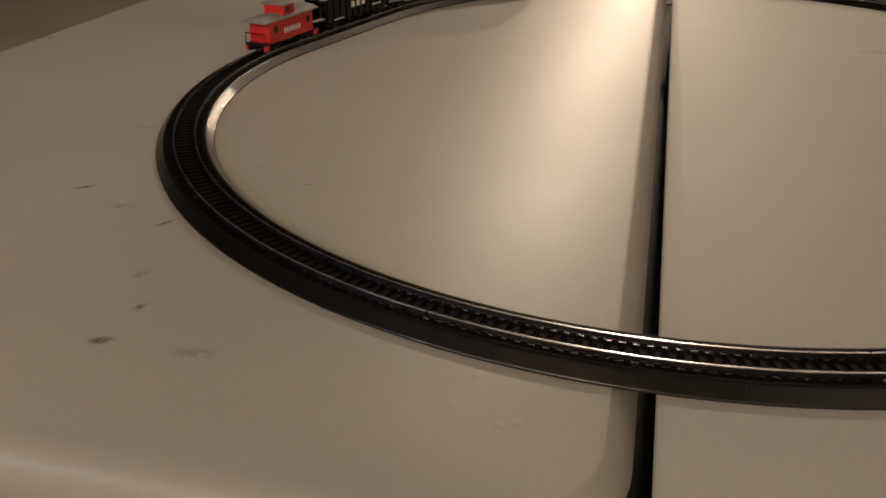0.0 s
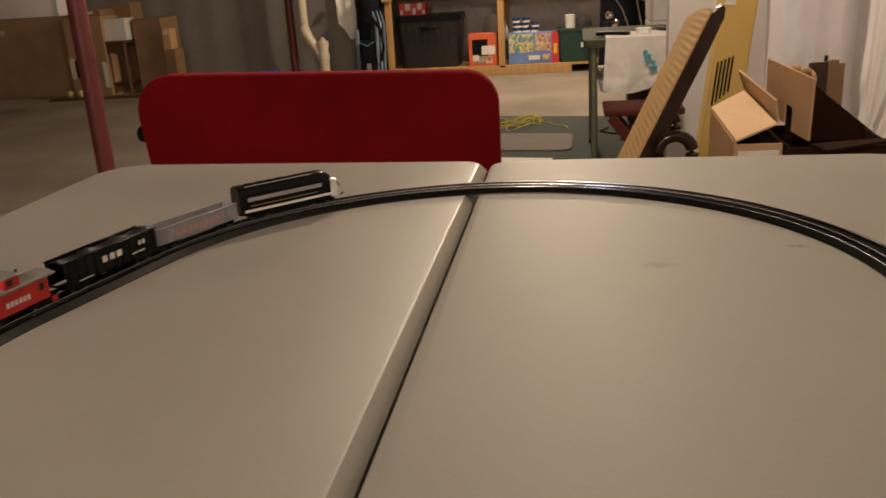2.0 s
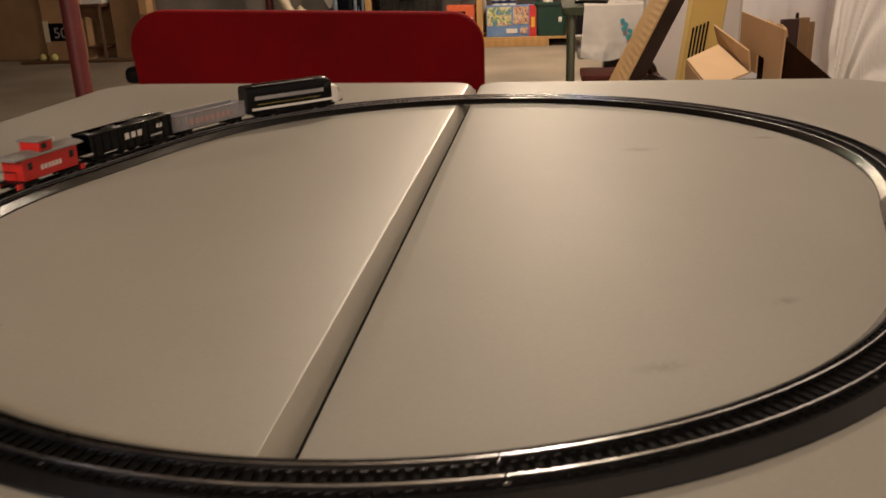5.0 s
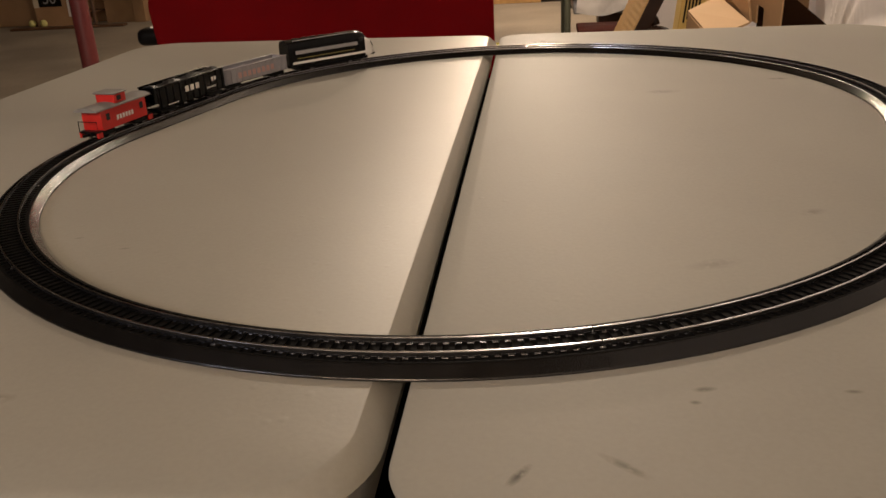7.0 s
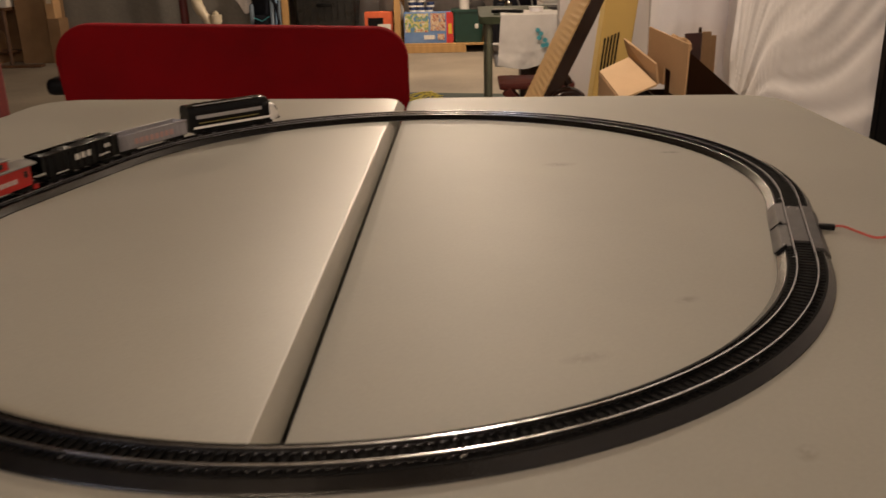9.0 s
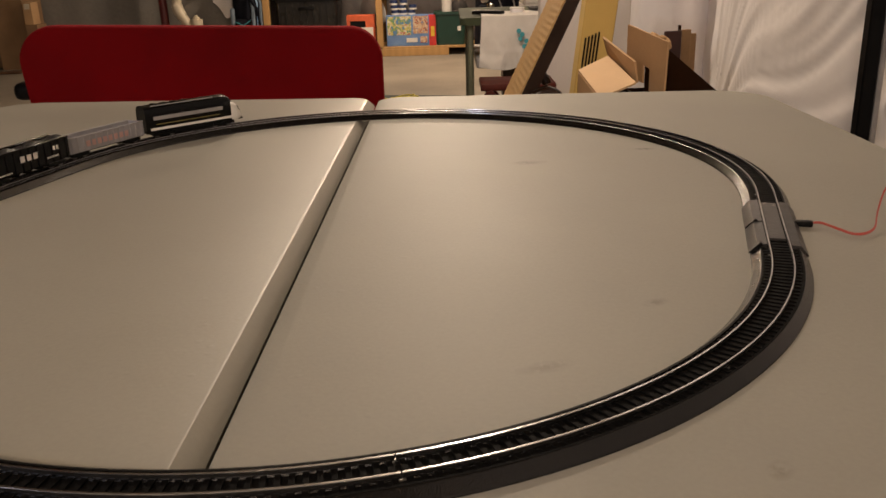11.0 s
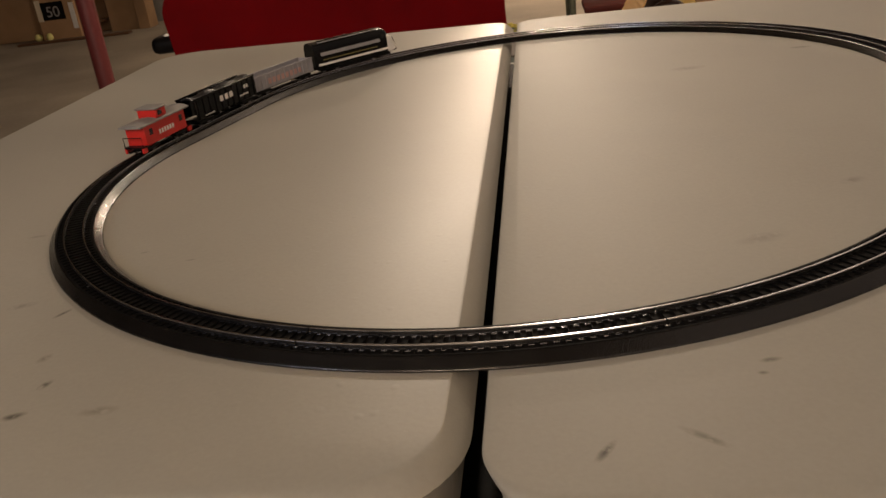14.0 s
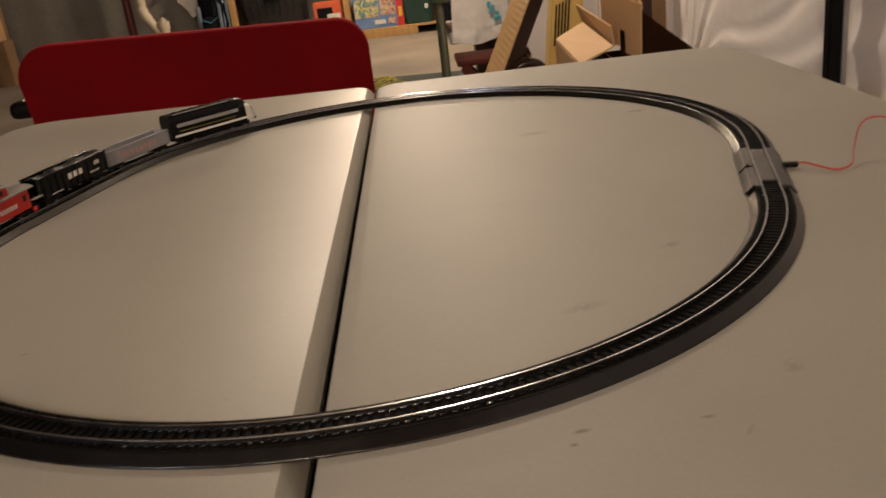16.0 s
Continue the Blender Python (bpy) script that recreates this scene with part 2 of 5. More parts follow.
M = {
    "table": marked(smudged(mat("table_plastic", (0.318, 0.306, 0.262), (0.278, 0.266, 0.229), rough=0.41, scale=5, fine=420, bump=0.10, spread=0.10, spec=0.24), (0.10, 0.09, 0.075), 9, 0.10, 0.07), (0.035, 0.030, 0.027), MARKS),
    "table_east": marked(smudged(mat("scoured_table_plastic", (0.318, 0.306, 0.262), (0.278, 0.266, 0.229), rough=0.56, scale=5, fine=420, bump=0.12, spread=0.07, spec=0.25), (0.10, 0.09, 0.075), 9, 0.10, 0.07), (0.035, 0.030, 0.027), MARKS),
    "roadbed": mat("black_roadbed_plastic", (0.0055, 0.0050, 0.0048), (0.003, 0.0028, 0.0028), rough=0.19, spec=0.40, scale=90, fine=1500, bump=0.4, spread=0.05, depth=0.0003),
    "tie": mat("black_tie_plastic", (0.0045, 0.0042, 0.0040), rough=0.6, spec=0.05, scale=80, fine=900, bump=0.2),
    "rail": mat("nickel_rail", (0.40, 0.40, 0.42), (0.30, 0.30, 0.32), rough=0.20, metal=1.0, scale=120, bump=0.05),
    "web": mat("dark_rail_web", (0.05, 0.048, 0.047), rough=0.45, metal=1.0, scale=120, bump=0.05),
    "plate": mat("grey_terminal_plastic", (0.030, 0.027, 0.026), (0.018, 0.016, 0.016), rough=0.42, scale=90, fine=600, bump=0.3),
    "wire": mat("red_wire", (0.46, 0.065, 0.05), rough=0.45, bump=0.0),
    "black": mat("black_plastic", (0.004, 0.004, 0.0045), rough=0.35, scale=40, bump=0.1, spec=0.15),
    "loco": mat("black_glossy_paint", (0.003, 0.003, 0.0036), rough=0.2, spec=0.2, scale=90, bump=0.03, spread=0.05),
    "white": mat("white_paint", (0.72, 0.70, 0.66), (0.62, 0.60, 0.56), rough=0.4, scale=60, bump=0.04),
    "silver": mat("grey_stripe_paint", (0.30, 0.29, 0.29), rough=0.35, scale=60, bump=0.03),
    "gold": mat("dull_gold_paint", (0.16, 0.13, 0.03), rough=0.4, scale=60, bump=0.03),
    "window": mat("dark_glass", (0.01, 0.01, 0.012), rough=0.08, scale=20, bump=0.0, spread=0.02),
    "glow": mat("headlight_glow", (1.0, 0.86, 0.66), rough=0.3, bump=0.0, emit=14.0),
    "gondola": mat("pale_grey_car_plastic", (0.29, 0.286, 0.31), (0.24, 0.236, 0.256), rough=0.42, scale=60, bump=0.08),
    "load": mat("grey_scrap_load", (0.33, 0.32, 0.34), (0.15, 0.15, 0.16), rough=0.6, scale=300, fine=1200, bump=0.5),
    "salmon": mat("faded_red_lettering", (0.50, 0.30, 0.28), rough=0.5, bump=0.0),
    "coal": mat("black_coal", (0.005, 0.005, 0.005), (0.012, 0.012, 0.013), rough=0.4, scale=400, fine=1500, bump=0.6),
    "caboose": mat("bright_red_car_plastic", (0.50, 0.016, 0.011), (0.42, 0.013, 0.009), rough=0.38, scale=60, bump=0.06),
    "caboose_roof": mat("grey_roof_plastic", (0.21, 0.20, 0.19), rough=0.6, scale=80, bump=0.15),
    "steel": mat("wheel_steel", (0.36, 0.34, 0.32), rough=0.35, metal=1.0, scale=80, bump=0.05),
    "fabric": mat("dark_red_upholstery", (0.135, 0.0020, 0.0038), (0.100, 0.0015, 0.0028), rough=0.95, spec=0.08, scale=9, fine=900, bump=0.6, depth=0.001),
    "chairwood": mat("dark_varnished_wood", (0.045, 0.011, 0.008), (0.026, 0.007, 0.005), rough=0.55, scale=20, bump=0.1),
    "floor": smudged(mat("worn_grey_concrete", (0.31, 0.27, 0.215), (0.18, 0.157, 0.128), rough=0.75, scale=1.6, fine=60, bump=0.25, depth=0.004), (0.12, 0.105, 0.10), 1.3, 0.5, 0.30),
    "concrete": banded(mat("foundation_concrete", (0.24, 0.225, 0.20), (0.165, 0.155, 0.14), rough=0.9, scale=1.4, fine=35, bump=0.4, depth=0.006), (0.13, 0.12, 0.11), 1.1, 0.45, (1, 0.3, 0.05)),
    "wall": mat("painted_drywall", (0.55, 0.52, 0.49), (0.48, 0.455, 0.43), rough=0.85, scale=2.5, fine=120, bump=0.15, depth=0.002),
    "greywall": mat("grey_painted_wall", (0.60, 0.56, 0.54), (0.53, 0.49, 0.47), rough=0.7, scale=2.0, fine=120, bump=0.12, depth=0.002),
    "filmwall": mat("grey_plastic_wall_sheet", (0.46, 0.43, 0.41), (0.36, 0.335, 0.32), rough=0.38, scale=3.5, fine=9, bump=0.7, depth=0.03),
    "ceiling": mat("unpainted_joists", (0.22, 0.18, 0.13), rough=0.9, scale=2.0, bump=0.2),
    "sheet": mat("white_cotton_sheet", (0.86, 0.82, 0.80), (0.80, 0.76, 0.74), rough=0.95, scale=6, fine=500, bump=0.3),
    "film": mat("cloudy_plastic_film", (0.86, 0.83, 0.85), (0.80, 0.77, 0.79), rough=0.40, scale=7, fine=40, bump=0.30, depth=0.002),
    "card": mat("brown_cardboard", (0.52, 0.325, 0.165), (0.43, 0.265, 0.13), rough=0.85, scale=8, fine=260, bump=0.15),
    "card_pale": mat("pale_cardboard", (0.66, 0.455, 0.265), (0.59, 0.40, 0.225), rough=0.85, scale=8, fine=260, bump=0.15),
    "card_old": mat("deep_brown_cardboard", (0.27, 0.165, 0.085), (0.19, 0.112, 0.056), rough=0.9, scale=5, fine=200, bump=0.2),
    "card_mid": mat("plain_brown_cardboard", (0.37, 0.225, 0.120), (0.29, 0.175, 0.090), rough=0.9, scale=5, fine=200, bump=0.2),
    # shade inside the open cartons is put into this brown, also plain dark card
    "card_dark": mat("dark_and_shaded_cardboard", (0.030, 0.0125, 0.0055), rough=0.95, spec=0.1, scale=8, fine=260, bump=0.15),
    "yellowcard": mat("yellow_kraft_cardboard", (0.60, 0.41, 0.125), (0.53, 0.355, 0.105), rough=0.8, scale=6, fine=240, bump=0.12),
    "pine": banded(mat("pine_lumber", (0.50, 0.30, 0.115), (0.42, 0.245, 0.09), rough=0.6, scale=6, fine=200, bump=0.15), (0.34, 0.19, 0.07), 5, 0.35, (1, 1, 0.1)),
    "maroon": mat("maroon_column_paint", (0.120, 0.018, 0.018), (0.085, 0.013, 0.014), rough=0.45, scale=9, fine=120, bump=0.2),
    "pvc": mat("cream_pvc_pipe", (0.62, 0.55, 0.42), (0.55, 0.48, 0.36), rough=0.4, scale=9, bump=0.06),
    "navy": mat("dark_nylon", (0.004, 0.005, 0.010), (0.008, 0.009, 0.015), rough=0.75, spec=0.15, scale=20, fine=700, bump=0.4),
    "bluegrey": mat("blue_grey_nylon", (0.16, 0.21, 0.27), rough=0.6, scale=20, fine=700, bump=0.3),
    "chrome": mat("chrome_metal", (0.62, 0.60, 0.57), rough=0.18, metal=1.0, scale=40, bump=0.02),
    "deskmetal": mat("olive_grey_steel", (0.115, 0.120, 0.080), (0.088, 0.092, 0.062), rough=0.5, scale=14, bump=0.08),
    "desktop": mat("olive_green_desktop", (0.055, 0.066, 0.040), (0.042, 0.050, 0.030), rough=0.75, scale=14, bump=0.08, spec=0.1),
    "redwood": mat("reddish_stained_wood", (0.085, 0.015, 0.010), (0.055, 0.010, 0.007), rough=0.6, scale=14, bump=0.15, spec=0.2),
    "walnut": mat("dark_bentwood", (0.026, 0.011, 0.006), (0.017, 0.007, 0.004), rough=0.18, scale=16, bump=0.04, spread=0.05, spec=0.35),
    "cane": mat("woven_cane", (0.58, 0.37, 0.15), (0.47, 0.285, 0.105), rough=0.5, scale=60, fine=500, bump=0.5),
    "rug": mat("dark_green_mat", (0.055, 0.075, 0.068), (0.042, 0.058, 0.054), rough=0.95, scale=10, fine=300, bump=0.5),
    "mat": mat("grey_rubber_mat", (0.16, 0.145, 0.135), rough=0.8, scale=8, fine=200, bump=0.3),
    "rope": mat("yellow_rope", (0.62, 0.52, 0.05), rough=0.6, scale=60, bump=0.4),
    "green": mat("dark_green_bin_plastic", (0.012, 0.050, 0.038), rough=0.4, scale=14, bump=0.08),
    "smoke": mat("smoky_black_bin_plastic", (0.011, 0.0105, 0.010), (0.017, 0.016, 0.015), rough=0.3, scale=14, bump=0.06),
    "orange": mat("orange_print", (0.70, 0.13, 0.045), rough=0.5, scale=20, bump=0.03),
    "tinblue": mat("dark_blue_tin", (0.022, 0.040, 0.120), rough=0.4, scale=30, bump=0.03),
    "cobalt": mat("deep_blue_plastic", (0.02, 0.06, 0.36), rough=0.4, scale=14, bump=0.05),
    "blue": mat("blue_print", (0.10, 0.20, 0.45), (0.16, 0.28, 0.52), rough=0.45, scale=10, bump=0.02),
    "red": mat("red_print", (0.58, 0.035, 0.03), rough=0.45, scale=20, bump=0.02),
    "picture": printed("printed_scene", [(0.10, 0.22, 0.45), (0.16, 0.30, 0.12), (0.55, 0.48, 0.16), (0.62, 0.60, 0.52), (0.45, 0.14, 0.07), (0.30, 0.36, 0.20)], 22),
    "picture_warm": printed("printed_warm_scene", [(0.16, 0.20, 0.34), (0.50, 0.27, 0.13), (0.60, 0.50, 0.36), (0.40, 0.09, 0.05), (0.14, 0.10, 0.08), (0.52, 0.38, 0.16)], 26),
    "cream": mat("cream_paper", (0.62, 0.55, 0.42), (0.55, 0.47, 0.34), rough=0.7, scale=18, bump=0.05),
    "sky": mat("sky_blue_print", (0.26, 0.42, 0.66), (0.34, 0.50, 0.72), rough=0.4, scale=9, bump=0.02),
    "teal": mat("teal_print", (0.06, 0.33, 0.40), rough=0.7, scale=30, bump=0.1),
    "yellow": mat("yellow_plastic", (0.72, 0.50, 0.04), rough=0.4, scale=20, bump=0.05),
    "brownwood": mat("brown_furniture_wood", (0.105, 0.050, 0.024), (0.070, 0.033, 0.016), rough=0.45, scale=16, bump=0.12),
    "carpet": mat("rolled_tan_carpet", (0.20, 0.155, 0.095), (0.14, 0.105, 0.065), rough=0.95, scale=25, fine=300, bump=0.6),
    "darkcloth": mat("dark_cloth", (0.020, 0.018, 0.018), (0.035, 0.030, 0.028), rough=0.9, scale=12, fine=250, bump=0.5),
    "ball": mat("pale_yellow_felt", (0.62, 0.58, 0.22), rough=0.9, scale=60, bump=0.4),
    "towel": mat("white_terry_towel", (0.68, 0.65, 0.62), (0.60, 0.57, 0.54), rough=0.95, scale=18, fine=420, bump=0.6, depth=0.002),
}

nap = M["fabric"].node_tree.nodes["Principled BSDF"].inputs
nap["Sheen Weight"].default_value, nap["Sheen Roughness"].default_value = 0.35, 0.4
nap["Sheen Tint"].default_value = (0.75, 0.06, 0.08, 1)

# ---- building helpers ----
def thing(name, x=0, y=0, z=0, turn=0.0, label="", category="", group="", kind=""):
    ob = new(name)
    ob.empty_display_size = 0.05
    ob.matrix_world = pose(x, y, z, 0, 0, turn)
    return tagged(ob, label, category, group, kind)


def smooth(bm, degrees=40):
    for f in bm.faces:
        f.smooth = True
    for e in bm.edges:
        if len(e.link_faces) == 2 and e.calc_face_angle(0) > radians(degrees):
            e.smooth = False


def part(name, bm, material, parent=None, label="", matrix=None, round_edges=True):
    bmesh.ops.recalc_face_normals(bm, faces=bm.faces)
    if round_edges:
        smooth(bm)
    me = bpy.data.meshes.new(name)
    bm.to_mesh(me)
    bm.free()
    mats = material if isinstance(material, (list, tuple)) else [material]
    for m in mats:
        me.materials.append(M[m])
    ob = new(name, me)
    if parent is not None:
        ob.parent = parent
    if matrix is not None:
        ob.matrix_basis = matrix
    if label:
        ob["label"] = label
    return ob


def box(x0, x1, y0, y1, z0, z1, r=0.0, seg=2, bm=None):
    own = bmesh.new()
    bmesh.ops.create_cube(own, size=1)
    bmesh.ops.scale(own, vec=(x1 - x0, y1 - y0, z1 - z0), verts=own.verts)
    bmesh.ops.translate(own, vec=((x0 + x1) / 2, (y0 + y1) / 2, (z0 + z1) / 2), verts=own.verts)
    if r:
        bmesh.ops.bevel(own, geom=list(own.edges), offset=r, segments=seg, affect="EDGES", profile=0.5)
    return merge(bm, own)


def merge(bm, own):
    if bm is None:
        return own
    me = bpy.data.meshes.new("tmp")
    own.to_mesh(me)
    own.free()
    bm.from_mesh(me)
    bpy.data.meshes.remove(me)
    return bm


def moved(bm, m):
    bmesh.ops.transform(bm, matrix=m, verts=bm.verts)
    return bm


def tube(points, r, sides=10, bm=None, closed=False, caps=True, radii=None):
    """A round rod along points."""
    bm = bm or bmesh.new()
    pts = [Vector(p) for p in points]
    rings, n = [], len(pts)
    for i, p in enumerate(pts):
        a = pts[i - 1] if i or closed else p
        b = pts[(i + 1) % n] if i < n - 1 or closed else p
        d = (b - a).normalized()
        side = d.cross(Vector((0, 0, 1)))
        if side.length < 0.05:
            side = d.cross(Vector((0, 1, 0)))
        side.normalize()
        up = side.cross(d)
        rr = radii[i] if radii else r
        rings.append([bm.verts.new(p + rr * (math.cos(t) * side + math.sin(t) * up)) for t in [2 * math.pi * k / sides for k in range(sides)]])
    for i in range(n if closed else n - 1):
        a, b = rings[i], rings[(i + 1) % n]
        for k in range(sides):
            bm.faces.new((a[k], a[(k + 1) % sides], b[(k + 1) % sides], b[k]))
    if caps and not closed:
        bm.faces.new(rings[0][::-1])
        bm.faces.new(rings[-1])
    return bm


def lathe(profile, sides=24, bm=None, x=0, y=0):
    """A turned body about the upright line through x, y, from (radius, height) pairs."""
    bm = bm or bmesh.new()
    rings = [[bm.verts.new((x + r * math.cos(2 * math.pi * k / sides), y + r * math.sin(2 * math.pi * k / sides), z)) for k in range(sides)] for r, z in profile]
    for a, b in zip(rings, rings[1:]):
        for k in range(sides):
            bm.faces.new((a[k], a[(k + 1) % sides], b[(k + 1) % sides], b[k]))
    bm.faces.new(rings[0][::-1])
    bm.faces.new(rings[-1])
    return bm


def prism(outline, z0, z1, bm=None, r=0.0):
    """An upright body over a plan outline."""
    own = bmesh.new()
    lo = [own.verts.new((x, y, z0)) for x, y in outline]
    hi = [own.verts.new((x, y, z1)) for x, y in outline]
    own.faces.new(lo[::-1])
    own.faces.new(hi)
    n = len(lo)
    for k in range(n):
        own.faces.new((lo[k], lo[(k + 1) % n], hi[(k + 1) % n], hi[k]))
    if r:
        bmesh.ops.bevel(own, geom=list(own.edges), offset=r, segments=2, affect="EDGES", profile=0.5)
    return merge(bm, own)


def grid(nu, nv, place, bm=None, thick=0.0):
    """A sheet of nu by nv cells, its corners at place(u, v)."""
    bm = bm or bmesh.new()
    vs = [[bm.verts.new(place(i / nu, j / nv)) for j in range(nv + 1)] for i in range(nu + 1)]
    faces = [bm.faces.new((vs[i][j], vs[i + 1][j], vs[i + 1][j + 1], vs[i][j + 1])) for i in range(nu) for j in range(nv)]
    if thick:
        bmesh.ops.recalc_face_normals(bm, faces=bm.faces)
        bmesh.ops.solidify(bm, geom=faces, thickness=thick)
    return bm


def rounded(corners, r, inset=0.0, seg=8):
    """A plan outline with its corners rounded, drawn in by inset."""
    pts, n = [Vector(c) for c in corners], len(corners)
    ins = inset if isinstance(inset, (list, tuple)) else [inset] * n
    out = []
    lines = []
    for i in range(n):
        a, b = pts[i], pts[(i + 1) % n]
        d = (b - a).normalized()
        lines.append((a + Vector((-d.y, d.x)) * ins[i], d))
    for i in range(n):
        (p, d), (q, e) = lines[i - 1], lines[i]
        t = ((q - p).x * e.y - (q - p).y * e.x) / (d.x * e.y - d.y * e.x)
        corner = p + d * t
        half = math.acos(max(-1, min(1, d.dot(e)))) / 2
        rr = max(r[i] - (ins[i] + ins[i - 1]) / 2, 0.0015)
        back = rr * math.tan(half)
        c = corner + d * (-back) + Vector((-d.y, d.x)) * rr
        a0 = math.atan2(-d.x, d.y)
        for k in range(seg + 1):
            a = a0 + 2 * half * k / seg
            out.append((c.x + rr * math.cos(a), c.y + rr * math.sin(a)))
    return out


def loft(rings, bm=None, cap=True):
    bm = bm or bmesh.new()
    vs = [[bm.verts.new(p) for p in ring] for ring in rings]
    n = len(vs[0])
    for a, b in zip(vs, vs[1:]):
        for k in range(n):
            bm.faces.new((a[k], a[(k + 1) % n], b[(k + 1) % n], b[k]))
    if cap:
        bm.faces.new(vs[0][::-1])
        bm.faces.new(vs[-1])
    return bm


Z = 0.71  # table top

# ---- the room ----
def slab(name, x0, x1, y0, y1, z0, z1, material, label):
    return tagged(part(name, box(x0, x1, y0, y1, z0, z1), material), label, name.split("_")[0], kind="structure")


slab("floor", -8, 4, -4, 10, -0.12, 0, "floor", "worn grey concrete basement floor with dark stains")
slab("ceiling", -8, 4, -4, 10, 2.35, 2.5, "ceiling", "unpainted wooden basement ceiling")
slab("wall_north", -8, 4, 9.0, 9.2, 0, 2.35, "wall", "plain wall behind the ledge and the shelf")
slab("wall_west", -8.2, -8, -4, 10, 0, 2.35, "concrete", "plain concrete basement wall")
slab("wall_south", -8, 4, -4.2, -4, 0, 2.35, "wall", "plain painted basement wall")
slab("wall_far_east", 4, 4.2, -4, 10, 0, 2.35, "wall", "plain painted basement wall")
slab("wall_east", 0.86, 1.0, -4, 4.5, 0, 2.35, "greywall", "grey painted partition wall beside the table")
slab("wall_return", 0.478, 0.859, 3.25, 3.36, 0, 2.35, "greywall", "grey painted end of the partition wall before the desk")
slab("foundation_wall", -8, -1.52, 7.35, 8.2, 0, 0.94, "concrete", "grey half-height concrete foundation wall with a ledge")
slab("wall_shelf", -1.5, 4, 7.85, 7.95, 0, 2.35, "filmwall", "grey plastic-covered wall behind the wooden shelf")

# ---- folding table: two square-cornered halves that meet at a seam ----
table = thing("folding_table", 0, 0, 0, label="beige plastic folding table in two halves with rounded edges", category="table")


def table_half(corners, radii, seam, chamfer, fall):
    """One half: outer edges rounded over 12 mm, the edge numbered seam cut off flat towards the gap (undercut where chamfer is negative)."""
    rings = []
    low, r, under = Z - 0.046, 0.012, max(0.0, -chamfer)
    for inset, z in [(0.012, low), (0.003, low + 0.003), (0.0006, low + 0.009)]:
        rings.append([(x, y, z) for x, y in rounded(corners, radii, [inset + max(under, 0.007) if k == seam else inset for k in range(4)], 12)])
    for d in (0.013, 0.0105, 0.0085, 0.0065, 0.0052, 0.0040, 0.0029, 0.0019, 0.0011, 0.0005, 0.00015, 0.0):
        outer = r - math.sqrt(max(0.0, r * r - max(0.0, r - d) ** 2))
        cut = max(0.0, chamfer) * max(0.0, 1 - d / fall) ** 1.15 + 1.2 * max(0.0, d - fall)
        if under:
            cut = 0.0009 * max(0.0, 1 - d / 0.0011) ** 2 + under * min(1.0, max(0.0, d - 0.001) / fall)
        rings.append([(x, y, Z - d) for x, y in rounded(corners, radii, [cut if k == seam else outer for k in range(4)], 12)])
    return loft(rings)


part("tabletop_half", table_half([(-0.500, -0.4060), (-0.0018, -0.4060), (-0.0018, 0.523), (-0.489, 0.559)], [0.06, 0.046, 0.032, 0.06], 1, 0.0088, 0.0085), "table", table)
part("tabletop_half", table_half([(0.0034, -0.4145), (0.477, -0.4175), (0.469, 0.508), (0.0034, 0.524)], [0.033, 0.06, 0.075, 0.036], 3, -0.0060, 0.0070), "table_east", table)
for sx in (-1, 1):
    for sy in (-0.27, 0.40):
        leg = part("leg", tube([(sx * 0.40, sy, 0.0), (sx * 0.40, sy, Z - 0.05), (sx * 0.36, sy, Z - 0.043)], 0.0125, 10), "deskmetal", table)
        part("foot_cap", lathe([(0.016, 0.0), (0.017, 0.004), (0.017, 0.03), (0.0135, 0.034)], 12, None, sx * 0.40, sy), "black", leg, "black rubber foot cap")
    part("cross_bar", tube([(sx * 0.40, -0.27, 0.24), (sx * 0.40, 0.40, 0.24)], 0.010, 8), "deskmetal", table)
# added strip: keeps the seam gap black where the floor would show through
part("gap_backing", box(-0.018, 0.018, -0.36, 0.48, Z - 0.064, Z - 0.047, 0.003, 1), "tie", table, "black strip added under the seam so the gap reads dark")
for y in (-0.25, 0.35):
    part("hinge", tube([(-0.05, y, Z - 0.070), (0.05, y, Z - 0.070)], 0.008, 8), "deskmetal", table)

# ---- toy railway track: an oval of twelve curves and two straights ----
R, HALF, TURN, CX, CY = 0.28575, 0.0635, -0.2662, 0.0162, 0.032
ARC = math.pi * R
LOOP = 2 * ARC + 4 * HALF


def on_loop(s, off=0.0):
    """Place and heading on the track's middle line s metres along it, counter-clockwise; off: metres outwards."""
    s %= LOOP
    if s < ARC:
        a = s / R
        x, y, h = (R + off) * math.cos(a), HALF + (R + off) * math.sin(a), a + math.pi / 2
    elif s < ARC + 2 * HALF:
        x, y, h = -R - off, HALF - (s - ARC), -math.pi / 2
    elif s < 2 * ARC + 2 * HALF:
        a = math.pi + (s - ARC - 2 * HALF) / R
        x, y, h = (R + off) * math.cos(a), -HALF + (R + off) * math.sin(a), a + math.pi / 2
    else:
        x, y, h = R + off, -HALF + (s - 2 * ARC - 2 * HALF), math.pi / 2
    c, d = math.cos(TURN), math.sin(TURN)
    return CX + c * x - d * y, CY + d * x + c * y, h + TURN


def along(s0, s1, profile, step=0.012):
    """A bar with the (outward, height) profile along the track from s0 to s1."""
    n = max(2, int((s1 - s0) / step))
    rings = []
    for k in range(n + 1):
        s = s0 + (s1 - s0) * k / n
        rings.append([(*on_loop(s, o)[:2], Z + z) for o, z in profile])
    return loft(rings)


